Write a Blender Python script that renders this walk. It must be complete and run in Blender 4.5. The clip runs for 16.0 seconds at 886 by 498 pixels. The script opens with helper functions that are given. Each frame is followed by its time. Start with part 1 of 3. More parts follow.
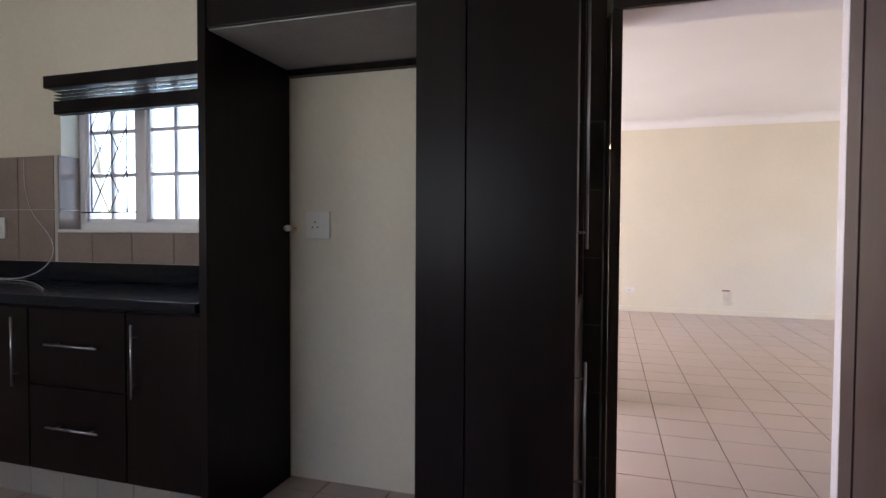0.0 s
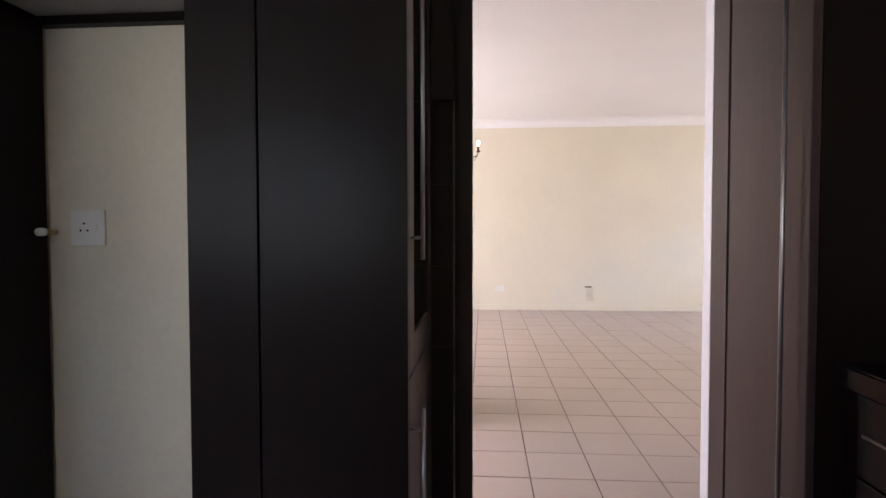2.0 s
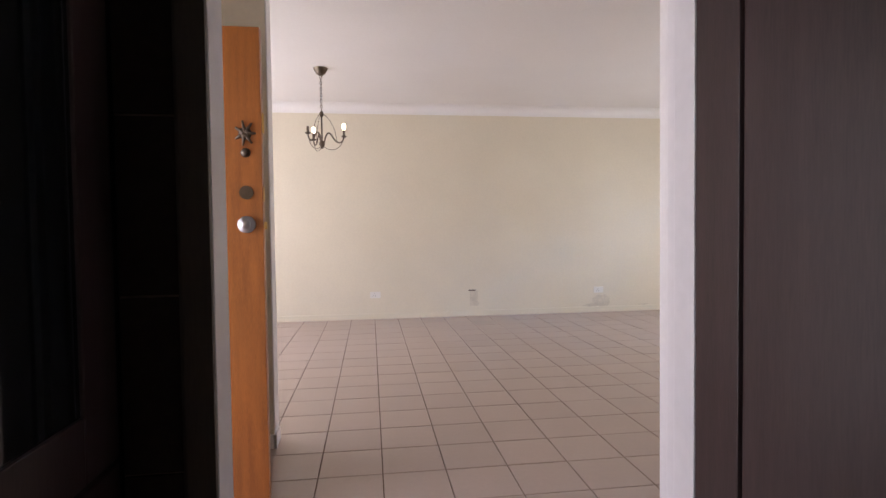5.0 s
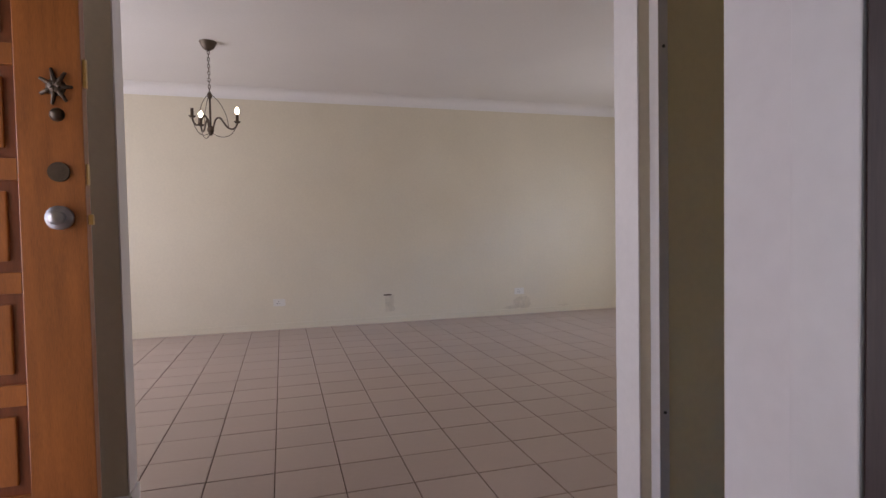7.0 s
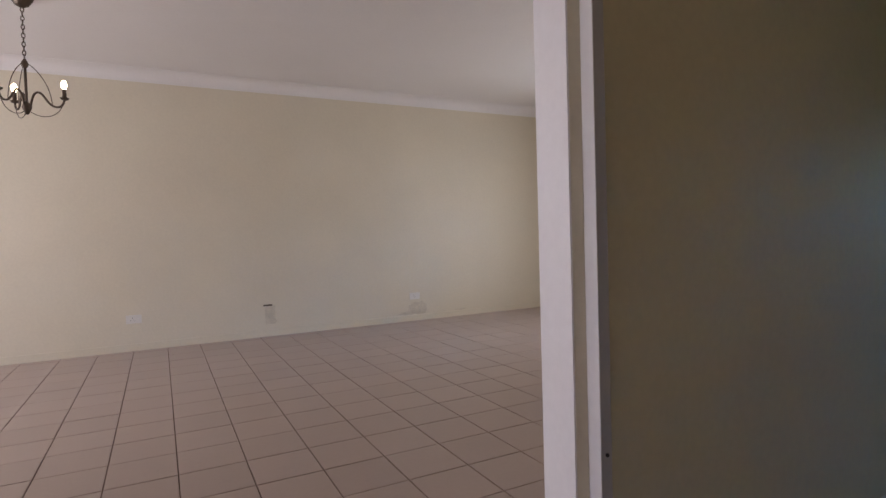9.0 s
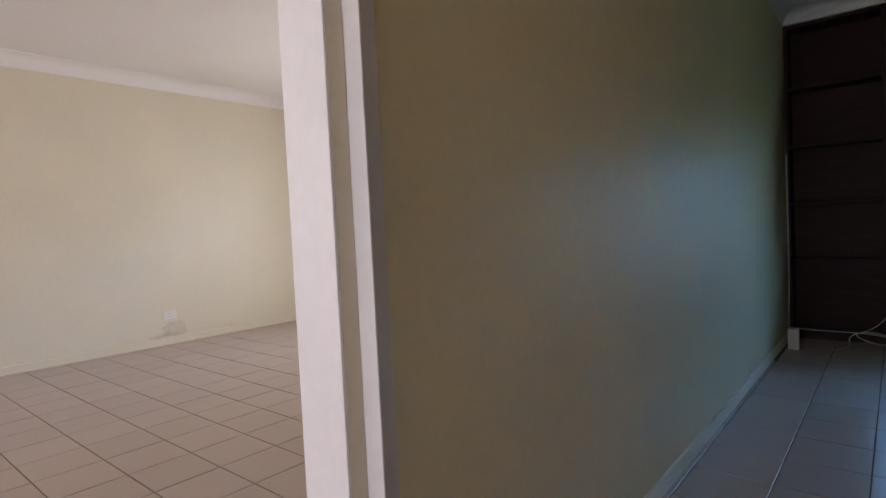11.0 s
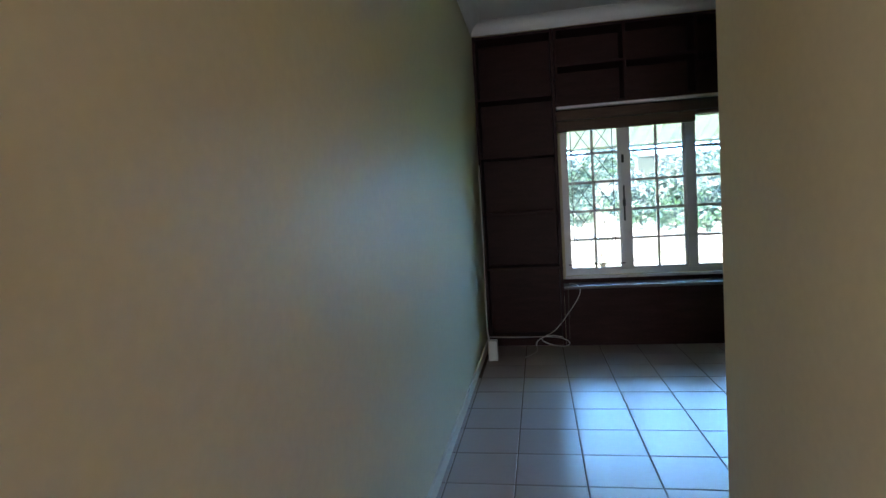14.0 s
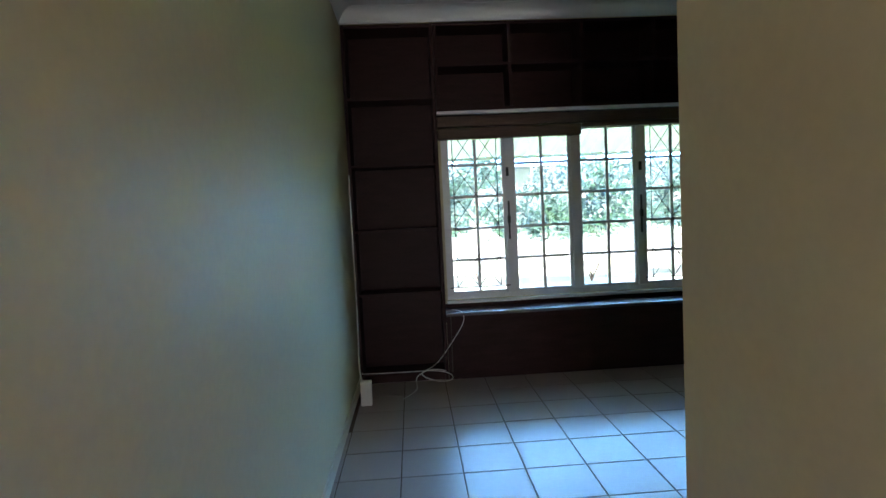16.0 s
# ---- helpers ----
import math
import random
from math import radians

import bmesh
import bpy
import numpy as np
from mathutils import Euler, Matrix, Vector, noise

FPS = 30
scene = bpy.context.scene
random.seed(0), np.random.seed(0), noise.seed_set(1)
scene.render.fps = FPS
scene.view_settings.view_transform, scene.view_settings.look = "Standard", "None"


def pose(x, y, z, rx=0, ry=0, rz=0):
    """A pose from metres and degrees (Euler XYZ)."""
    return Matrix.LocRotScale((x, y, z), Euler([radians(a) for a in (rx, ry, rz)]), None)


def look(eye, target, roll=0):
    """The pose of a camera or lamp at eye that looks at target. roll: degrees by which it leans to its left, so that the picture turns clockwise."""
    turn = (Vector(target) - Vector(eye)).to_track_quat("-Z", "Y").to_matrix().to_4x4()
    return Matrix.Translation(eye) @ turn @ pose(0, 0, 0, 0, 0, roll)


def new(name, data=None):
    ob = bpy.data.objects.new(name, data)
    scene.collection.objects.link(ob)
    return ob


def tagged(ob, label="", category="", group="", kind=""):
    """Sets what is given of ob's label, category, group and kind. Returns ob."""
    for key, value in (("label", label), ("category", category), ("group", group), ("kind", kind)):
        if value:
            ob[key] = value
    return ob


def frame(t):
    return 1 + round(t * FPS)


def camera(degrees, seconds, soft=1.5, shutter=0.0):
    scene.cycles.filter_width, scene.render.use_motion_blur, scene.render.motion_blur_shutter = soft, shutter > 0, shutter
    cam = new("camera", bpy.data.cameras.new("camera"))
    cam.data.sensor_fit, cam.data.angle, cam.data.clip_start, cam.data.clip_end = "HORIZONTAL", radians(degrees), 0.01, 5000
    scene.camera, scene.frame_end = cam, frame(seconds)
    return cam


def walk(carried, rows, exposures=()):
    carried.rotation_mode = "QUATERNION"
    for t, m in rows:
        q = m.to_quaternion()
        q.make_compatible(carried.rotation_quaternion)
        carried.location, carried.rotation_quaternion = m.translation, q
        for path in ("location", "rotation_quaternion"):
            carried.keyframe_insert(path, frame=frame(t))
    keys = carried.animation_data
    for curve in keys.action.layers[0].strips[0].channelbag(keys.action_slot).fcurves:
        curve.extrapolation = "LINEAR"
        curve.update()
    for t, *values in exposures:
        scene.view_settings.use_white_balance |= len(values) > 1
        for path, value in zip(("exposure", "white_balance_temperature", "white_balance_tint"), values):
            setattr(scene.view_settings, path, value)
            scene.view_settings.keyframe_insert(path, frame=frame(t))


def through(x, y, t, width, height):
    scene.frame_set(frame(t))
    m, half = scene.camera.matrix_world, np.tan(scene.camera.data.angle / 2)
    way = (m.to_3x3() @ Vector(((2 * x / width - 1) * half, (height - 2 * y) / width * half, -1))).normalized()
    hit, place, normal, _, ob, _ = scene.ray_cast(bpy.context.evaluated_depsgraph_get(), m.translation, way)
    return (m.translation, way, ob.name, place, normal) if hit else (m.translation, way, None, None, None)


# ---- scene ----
cam = camera(78.2, 16.0)
PATH = [
    (0, (0.02, -0.103, 1.172), (-0.562, 1.81, 1.113), 0.3),
    (0.5, (0.046, -0.011, 1.178), (-0.455, 1.924, 1.119), 0.1),
    (1, (0.053, 0.101, 1.174), (-0.34, 2.062, 1.116), -0.1),
    (1.5, (0.07, 0.215, 1.17), (-0.183, 2.198, 1.11), -0.1),
    (2, (0.096, 0.358, 1.19), (-0.054, 2.351, 1.125), -0.1),
    (2.5, (0.162, 0.505, 1.192), (0.073, 2.501, 1.126), -0.2),
    (3, (0.205, 0.632, 1.18), (0.169, 2.63, 1.111), -0.2),
    (3.5, (0.22, 0.806, 1.184), (0.272, 2.805, 1.116), -0.4),
    (4, (0.218, 0.962, 1.19), (0.362, 2.955, 1.12), -0.6),
    (4.5, (0.239, 1.11, 1.175), (0.454, 3.097, 1.106), -0.7),
    (5, (0.279, 1.286, 1.168), (0.542, 3.267, 1.103), -0.7),
    (5.2, (0.309, 1.338, 1.177), (0.586, 3.318, 1.11), -0.9),
    (7.5, (0.41, 1.935, 1.142), (1.057, 3.827, 1.083), -0.8),
    (8, (0.477, 2.067, 1.132), (1.186, 3.936, 1.078), -0.8),
    (8.2, (0.517, 2.12, 1.116), (1.25, 3.98, 1.063), -1.0),
    (10.5, (0.722, 2.471, 1.111), (2.128, 3.891, 1.033), -2.4),
    (11, (0.886, 2.569, 1.118), (2.418, 3.853, 1.039), -2.8),
    (11.5, (1.022, 2.635, 1.119), (2.676, 3.756, 1.035), -3.1),
    (12, (1.133, 2.677, 1.118), (2.884, 3.638, 1.027), -3.1),
    (12.5, (1.215, 2.747, 1.181), (3.063, 3.503, 1.063), -3.3),
    (13, (1.339, 2.799, 1.186), (3.256, 3.353, 1.06), -3.5),
    (13.5, (1.515, 2.819, 1.168), (3.462, 3.259, 1.049), -3.5),
    (14, (1.695, 2.824, 1.192), (3.661, 3.173, 1.068), -3.4),
    (14.5, (1.84, 2.832, 1.197), (3.82, 3.087, 1.076), -3.1),
    (15, (2.024, 2.843, 1.212), (4.015, 2.992, 1.094), -3.3),
    (15.5, (2.18, 2.854, 1.241), (4.176, 2.871, 1.117), -3.2),
    (16, (2.332, 2.858, 1.283), (4.324, 2.75, 1.153), -2.8),
]
walk(cam, [(t, look(eye, aim, roll)) for t, eye, aim, roll in PATH],
     exposures=[(0.0, 2.2, 6150, 16), (3.0, 2.32, 6150, 16), (4.0, 2.15, 6150, 16), (5.0, 1.7, 6180, 16), (7.5, 0.87, 6130, 17), (8.2, 0.88, 6150, 17), (10.5, 1.5, 6320, 15), (12.0, 1.72, 6350, 12), (13.5, 2.05, 6280, 12), (16.0, 2.25, 6250, 10)])

# ---- world, sun, window light, exposure ----
world = bpy.data.worlds.new("sky")
scene.world = world
world.use_nodes = True
wn = world.node_tree
sky = wn.nodes.new("ShaderNodeTexSky")
sky.sky_type = "NISHITA"
sky.sun_disc = False
sky.sun_elevation, sky.sun_rotation = radians(69), radians(239)
wn.nodes["Background"].inputs["Strength"].default_value = 0.12
wn.links.new(sky.outputs[0], wn.nodes["Background"].inputs["Color"])
sun = new("sun", bpy.data.lights.new("sun", "SUN"))
sun.data.energy, sun.data.angle, sun.data.color = 5.0, radians(0.6), (1.0, 0.95, 0.86)
sun.matrix_world = look((3.2, -3.6, 12), (7.2, -1.2, 0))


def window_light(name, at, towards, width, height, power, color):
    """Daylight that enters through one real opening."""
    data = bpy.data.lights.new(name, "AREA")
    data.shape, data.size, data.size_y, data.energy, data.color = "RECTANGLE", width, height, power, color
    ob = new(name, data)
    ob.matrix_world = look(at, towards)
    return ob


window_light("daylight_living_west", (-2.92, 6.6, 1.5), (4, 6.9, 0.9), 2.4, 1.4, 28, (1.0, 0.94, 0.96))
window_light("daylight_living_east", (5.52, 6.4, 1.3), (0, 7.2, 0.9), 1.6, 1.5, 13, (1.0, 0.96, 0.91))
window_light("daylight_entrance", (-1.22, 3.13, 1.05), (2, 2.85, 1.0), 0.8, 1.9, 7.2, (1.0, 0.92, 0.97))
window_light("daylight_kitchen", (-2.2, 2.44, 1.6), (-2.0, 0, 0.9), 1.3, 0.8, 3, (0.50, 0.74, 1.0))
window_light("daylight_kitchen_west", (-3.52, -2.1, 1.5), (0.8, 1.2, 1.1), 1.5, 1.0, 3.2, (1.0, 0.92, 0.92))
window_light("daylight_kitchen_south", (-1.9, -2.92, 1.5), (-1.2, 2, 1.1), 1.6, 1.1, 2.2, (0.78, 0.80, 1.0))


# ---- materials ----
def shader(name, color, rough=0.5, metal=0.0, spec=0.5, vary=0.12, scale=(6, 60), bump=0.05, stretch=(1, 1, 1), tint=None, coat=0.0, piece=0.0, gloss_vary=0.02):
    """A surface with variation at two scales, in metres on the object."""
    m = bpy.data.materials.new(name)
    m.use_nodes = True
    n, l = m.node_tree.nodes, m.node_tree.links
    b = n["Principled BSDF"]
    co = n.new("ShaderNodeNewGeometry")
    mp = n.new("ShaderNodeMapping")
    mp.inputs["Scale"].default_value = stretch
    l.new(co.outputs["Position"], mp.inputs["Vector"])
    big, fine = n.new("ShaderNodeTexNoise"), n.new("ShaderNodeTexNoise")
    big.inputs["Scale"].default_value, fine.inputs["Scale"].default_value = scale
    big.inputs["Detail"].default_value, fine.inputs["Detail"].default_value = 4, 5
    for t in (big, fine):
        l.new(mp.outputs["Vector"], t.inputs["Vector"])
    mix = n.new("ShaderNodeMix")
    mix.data_type = "FLOAT"
    mix.inputs[0].default_value = 0.45
    l.new(big.outputs["Fac"], mix.inputs[2])
    l.new(fine.outputs["Fac"], mix.inputs[3])
    ramp = n.new("ShaderNodeValToRGB")
    e = ramp.color_ramp.elements
    e[0].position, e[1].position = 0.32, 0.68
    dark = tint or tuple(c * (1 - vary) for c in color)
    e[0].color, e[1].color = (*dark, 1), (*(min(c * (1 + vary), 1) for c in color), 1)
    l.new(mix.outputs[0], ramp.inputs["Fac"])
    last = ramp.outputs["Color"]
    if piece:
        info = n.new("ShaderNodeObjectInfo")
        hsv = n.new("ShaderNodeHueSaturation")
        rng = n.new("ShaderNodeMapRange")
        rng.inputs["To Min"].default_value, rng.inputs["To Max"].default_value = 1 - piece, 1 + piece
        l.new(info.outputs["Random"], rng.inputs["Value"])
        l.new(rng.outputs[0], hsv.inputs["Value"])
        l.new(last, hsv.inputs["Color"])
        last = hsv.outputs["Color"]
    l.new(last, b.inputs["Base Color"])
    rr = n.new("ShaderNodeMapRange")
    rr.inputs["To Min"].default_value, rr.inputs["To Max"].default_value = max(rough - gloss_vary, 0.02), min(rough + gloss_vary, 1)
    l.new(big.outputs["Fac"], rr.inputs["Value"])
    l.new(rr.outputs[0], b.inputs["Roughness"])
    b.inputs["Metallic"].default_value = metal
    b.inputs["Specular IOR Level"].default_value = spec
    b.inputs["Coat Weight"].default_value = coat
    b.inputs["Coat Roughness"].default_value = 0.15
    if bump:
        bp = n.new("ShaderNodeBump")
        bp.inputs["Strength"].default_value, bp.inputs["Distance"].default_value = bump, 0.01
        l.new(mix.outputs[0], bp.inputs["Height"])
        l.new(bp.outputs[0], b.inputs["Normal"])
    return m


def glass(name, tint=(1, 1, 1), rough=0.0):
    m = bpy.data.materials.new(name)
    m.use_nodes = True
    b = m.node_tree.nodes["Principled BSDF"]
    b.inputs["Base Color"].default_value = (*tint, 1)
    b.inputs["Transmission Weight"].default_value = 1.0
    b.inputs["Roughness"].default_value = rough
    b.inputs["IOR"].default_value = 1.45
    return m


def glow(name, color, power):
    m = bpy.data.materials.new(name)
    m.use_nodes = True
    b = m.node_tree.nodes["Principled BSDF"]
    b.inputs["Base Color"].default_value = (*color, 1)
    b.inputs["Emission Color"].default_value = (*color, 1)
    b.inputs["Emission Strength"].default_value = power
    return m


CREAM = shader("cream_wall_paint", (0.70, 0.64, 0.515), 0.55, vary=0.05, scale=(1.3, 45), bump=0.08)
HALLPAINT = shader("cream_satin_hall_paint", (0.64, 0.545, 0.345), 0.50, spec=0.42, vary=0.05, scale=(1.5, 40), bump=0.06)
WHITE = shader("white_ceiling_paint", (0.80, 0.78, 0.77), 0.7, vary=0.03, scale=(1.1, 50), bump=0.05)
GLOSSWHITE = shader("white_gloss_paint", (0.80, 0.77, 0.78), 0.35, vary=0.04, scale=(3, 40), bump=0.04)
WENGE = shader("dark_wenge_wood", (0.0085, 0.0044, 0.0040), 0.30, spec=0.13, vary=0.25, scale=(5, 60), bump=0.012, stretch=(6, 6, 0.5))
# Paler copy of the wenge, with the light on passage-facing doors in its colour.
WENGE_LIT = shader("wenge_wood_lit_side", (0.044, 0.026, 0.025), 0.36, spec=0.3, vary=0.30, scale=(5, 60), bump=0.04, stretch=(6, 6, 0.5))
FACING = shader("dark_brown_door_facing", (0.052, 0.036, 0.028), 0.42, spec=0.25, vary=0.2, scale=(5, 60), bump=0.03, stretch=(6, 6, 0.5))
SHELFWOOD = shader("dark_mahogany_wood", (0.038, 0.015, 0.013), 0.5, spec=0.16, vary=0.35, scale=(5, 50), bump=0.05, stretch=(5, 1, 5))
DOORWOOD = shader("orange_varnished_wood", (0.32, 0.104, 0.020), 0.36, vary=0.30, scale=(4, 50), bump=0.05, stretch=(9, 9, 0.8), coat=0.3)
DOORDARK = shader("darker_panel_ground_wood", (0.17, 0.045, 0.012), 0.37, vary=0.35, scale=(4, 50), bump=0.05, stretch=(9, 9, 0.8), coat=0.3)
STONE = shader("black_granite", (0.005, 0.006, 0.010), 0.16, spec=0.24, vary=0.5, scale=(30, 220), bump=0.01)
TILE = shader("beige_ceramic_floor_tile", (0.41, 0.325, 0.285), 0.34, spec=0.6, vary=0.04, scale=(3, 40), bump=0.0, piece=0.04, gloss_vary=0.012)
GROUT = shader("brown_grout", (0.115, 0.070, 0.050), 0.85, vary=0.25, scale=(8, 90), bump=0.15)
WALLTILE = shader("taupe_wall_tile", (0.27, 0.205, 0.17), 0.22, vary=0.10, scale=(5, 60), bump=0.03, piece=0.06)
WALLGROUT = shader("pale_wall_grout", (0.55, 0.50, 0.45), 0.8, vary=0.1, scale=(8, 90), bump=0.1)
DARKTILE = shader("dark_brown_wall_tile", (0.030, 0.019, 0.016), 0.22, spec=0.22, vary=0.2, scale=(5, 60), bump=0.03, piece=0.06)
PLINTHTILE = shader("white_plinth_tile", (0.27, 0.245, 0.22), 0.34, vary=0.08, scale=(5, 60), bump=0.03, piece=0.05)
STEEL = shader("brushed_steel", (0.42, 0.41, 0.42), 0.34, metal=1.0, vary=0.06, scale=(20, 200), bump=0.02)
BRASS = shader("worn_brass", (0.60, 0.42, 0.18), 0.34, metal=1.0, vary=0.15, scale=(20, 200), bump=0.02)
IRON = shader("dark_bronze_metal", (0.11, 0.085, 0.065), 0.42, metal=0.8, vary=0.2, scale=(20, 200), bump=0.03)
BLACK = shader("black_painted_metal", (0.02, 0.02, 0.02), 0.45, vary=0.2, scale=(20, 200), bump=0.02)
PLASTIC = shader("white_plastic", (0.74, 0.72, 0.68), 0.38, vary=0.04, scale=(8, 80), bump=0.01)
BLIND = shader("dark_slatted_blind", (0.010, 0.006, 0.006), 0.55, spec=0.15, vary=0.25, scale=(6, 80), bump=0.05, stretch=(1, 1, 20))
BAMBOO = shader("brown_woven_blind", (0.10, 0.055, 0.035), 0.65, vary=0.35, scale=(8, 120), bump=0.2, stretch=(1, 1, 12))
LEAF = shader("green_leaf", (0.27, 0.37, 0.36), 0.5, vary=0.45, scale=(4, 40), bump=0.05)
BARK = shader("grey_bark", (0.16, 0.12, 0.09), 0.8, vary=0.3, scale=(8, 50), bump=0.3)
def sheeting(name, color, through):
    """Thin plastic roofing that lets part of the daylight through."""
    m = bpy.data.materials.new(name)
    m.use_nodes = True
    n, l = m.node_tree.nodes, m.node_tree.links
    b, t, mix = n["Principled BSDF"], n.new("ShaderNodeBsdfTranslucent"), n.new("ShaderNodeMixShader")
    noise_tex, ramp = n.new("ShaderNodeTexNoise"), n.new("ShaderNodeValToRGB")
    noise_tex.inputs["Scale"].default_value = 3.0
    ramp.color_ramp.elements[0].color = (*(c * 0.82 for c in color), 1)
    ramp.color_ramp.elements[1].color = (*color, 1)
    l.new(noise_tex.outputs["Fac"], ramp.inputs["Fac"])
    for s in (b.inputs["Base Color"], t.inputs["Color"]):
        l.new(ramp.outputs["Color"], s)
    b.inputs["Roughness"].default_value = 0.4
    mix.inputs[0].default_value = through
    l.new(b.outputs[0], mix.inputs[1])
    l.new(t.outputs[0], mix.inputs[2])
    l.new(mix.outputs[0], n["Material Output"].inputs["Surface"])
    return m


ROOFING = sheeting("pale_translucent_roofing", (0.54, 0.56, 0.52), 0.16)
SHEET = shader("pale_corrugated_sheet", (0.55, 0.56, 0.52), 0.45, vary=0.08, scale=(2, 30), bump=0.03)
PAVING = shader("pale_sunlit_paving", (0.54, 0.58, 0.50), 0.8, vary=0.12, scale=(1, 30), bump=0.15)
OUTWALL = shader("white_garden_wall_paint", (0.78, 0.76, 0.72), 0.7, vary=0.06, scale=(1, 30), bump=0.1)
# Grey for the tile edge trim and for the shaded front of the gate channel.
GREY_TRIM_SHADE = shader("grey_trim_and_web_shade", (0.46, 0.43, 0.43), 0.45, vary=0.06, scale=(6, 80), bump=0.02)
STAIN = shader("grey_wall_patch", (0.62, 0.56, 0.45), 0.7, vary=0.15, scale=(14, 60), bump=0.2)
PANE = glass("clear_window_glass")
DARKGLASS = shader("smoked_oven_glass", (0.012, 0.013, 0.016), 0.05, vary=0.1, scale=(6, 60), bump=0.0, spec=0.6)
BULB = glow("lit_candle_bulb", (1.0, 0.76, 0.46), 7.0)


# ---- building helpers ----
def box(bm, x0, y0, z0, x1, y1, z1, bevel=0.0):
    """One box between two corners, its edges rounded by bevel."""
    r = bmesh.ops.create_cube(bm, size=1.0)
    for v in r["verts"]:
        v.co = Vector(((x0 + x1) / 2 + v.co.x * (x1 - x0), (y0 + y1) / 2 + v.co.y * (y1 - y0), (z0 + z1) / 2 + v.co.z * (z1 - z0)))
    if bevel:
        es = list({e for v in r["verts"] for e in v.link_edges})
        bmesh.ops.bevel(bm, geom=es, offset=bevel, segments=2, profile=0.6, affect="EDGES")
    return bm


def rod(bm, a, b, r, sides=12, r2=None):
    """A round bar from a to b."""
    a, b = Vector(a), Vector(b)
    d = b - a
    m = Matrix.Translation((a + b) / 2) @ d.to_track_quat("Z", "Y").to_matrix().to_4x4()
    bmesh.ops.create_cone(bm, cap_ends=True, segments=sides, radius1=r, radius2=r if r2 is None else r2, depth=d.length, matrix=m)
    return bm


def ball(bm, c, r, sz=1.0, seg=14):
    bmesh.ops.create_uvsphere(bm, u_segments=seg, v_segments=seg // 2 + 1, radius=r, matrix=Matrix.Translation(c) @ Matrix.Diagonal((1, 1, sz, 1)))
    return bm


def B(*boxes, bevel=0.0):
    bm = bmesh.new()
    for b in boxes:
        box(bm, *b, bevel=bevel)
    return bm


def link_mesh(name, bm, material, smooth=False):
    me = bpy.data.meshes.new(name)
    bm.normal_update()
    bm.to_mesh(me)
    bm.free()
    me.materials.append(material)
    if smooth:
        for p in me.polygons:
            p.use_smooth = True
    return new(name, me)


def thing(name, label, category, group="", at=(0, 0, 0)):
    ob = new(name)
    ob.empty_display_size = 0.1
    ob.location = at
    return tagged(ob, label, category, group)


def part(name, bm, material, parent, label="", smooth=False):
    """One mesh as a part of a thing; its coordinates are the world's, or the thing's own when the thing stands away from the origin."""
    ob = link_mesh(name, bm, material, smooth)
    ob.parent = parent
    return tagged(ob, label)


def solid(name, bm, material, label, category="", kind="", smooth=False):
    return tagged(link_mesh(name, bm, material, smooth), label, category, "", kind)


def tube(name, points, r, material, parent=None, label="", category="", cyclic=False):
    """A bent round wire through the points, as a mesh."""
    cu = bpy.data.curves.new(name, "CURVE")
    cu.dimensions, cu.bevel_depth, cu.bevel_resolution, cu.resolution_u = "3D", r, 2, 8
    sp = cu.splines.new("NURBS")
    sp.points.add(len(points) - 1)
    for p, q in zip(sp.points, points):
        p.co = (*q, 1)
    sp.use_endpoint_u, sp.order_u, sp.use_cyclic_u = not cyclic, 4, cyclic
    tmp = bpy.data.objects.new(name + "_line", cu)
    me = bpy.data.meshes.new_from_object(tmp)
    bpy.data.objects.remove(tmp)
    bpy.data.curves.remove(cu)
    me.name = name
    me.materials.clear()
    me.materials.append(material)
    for p in me.polygons:
        p.use_smooth = True
    ob = new(name, me)
    if parent:
        ob.parent = parent
    return tagged(ob, label, category)


def wall_with_holes(name, axis, lo, hi, a0, a1, z1, holes, material, label):
    """A wall whose thickness runs from lo to hi along axis, from a0 to a1 along the other, with openings (a, b, z0, z1) through it."""
    bm = bmesh.new()

    def put(u0, u1, w0, w1):
        if u1 - u0 > 1e-4 and w1 - w0 > 1e-4:
            box(bm, *((lo, u0, w0, hi, u1, w1) if axis == "x" else (u0, lo, w0, u1, hi, w1)))
    at = a0
    for u0, u1, w0, w1 in sorted(holes):
        put(at, u0, 0, z1)
        put(u0, u1, 0, w0)
        put(u0, u1, w1, z1)
        at = u1
    put(at, a1, 0, z1)
    return solid(name, bm, material, label, "wall", "structure")


# ---- the shell ----
CEIL = 2.855
STUDY_CEIL = 2.80
WALL_Y0, WALL_Y1 = 2.17, 2.268         # wall between kitchen and hall
HALL_Y = 3.318                         # hall side of the wall to the living room
FAR_Y = 8.64                           # far wall of the living room
DOOR_X0, DOOR_X1, DOOR_Z = 0.060, 0.797, 2.015

wall_with_holes("wall_kitchen_window", "y", WALL_Y0, 2.42, -3.75, -1.44, CEIL, [(-2.875, -1.55, 1.18, 2.03)], CREAM, "cream painted kitchen wall round the window")
wall_with_holes("wall_kitchen_hall", "y", WALL_Y0, WALL_Y1, -1.44, 3.50, CEIL, [(DOOR_X0 - 0.042, DOOR_X1 + 0.088, 0, DOOR_Z + 0.032), (1.76, 2.60, 0, 2.06)], HALLPAINT, "cream painted wall between kitchen and hall")
wall_with_holes("wall_living_hall", "y", HALL_Y, HALL_Y + 0.125, 1.494, 7.0, CEIL, [], HALLPAINT, "cream satin painted wall along the hall")
wall_with_holes("wall_living_far", "y", FAR_Y, FAR_Y + 0.2, -3.2, 5.8, CEIL, [], CREAM, "cream painted far living room wall")
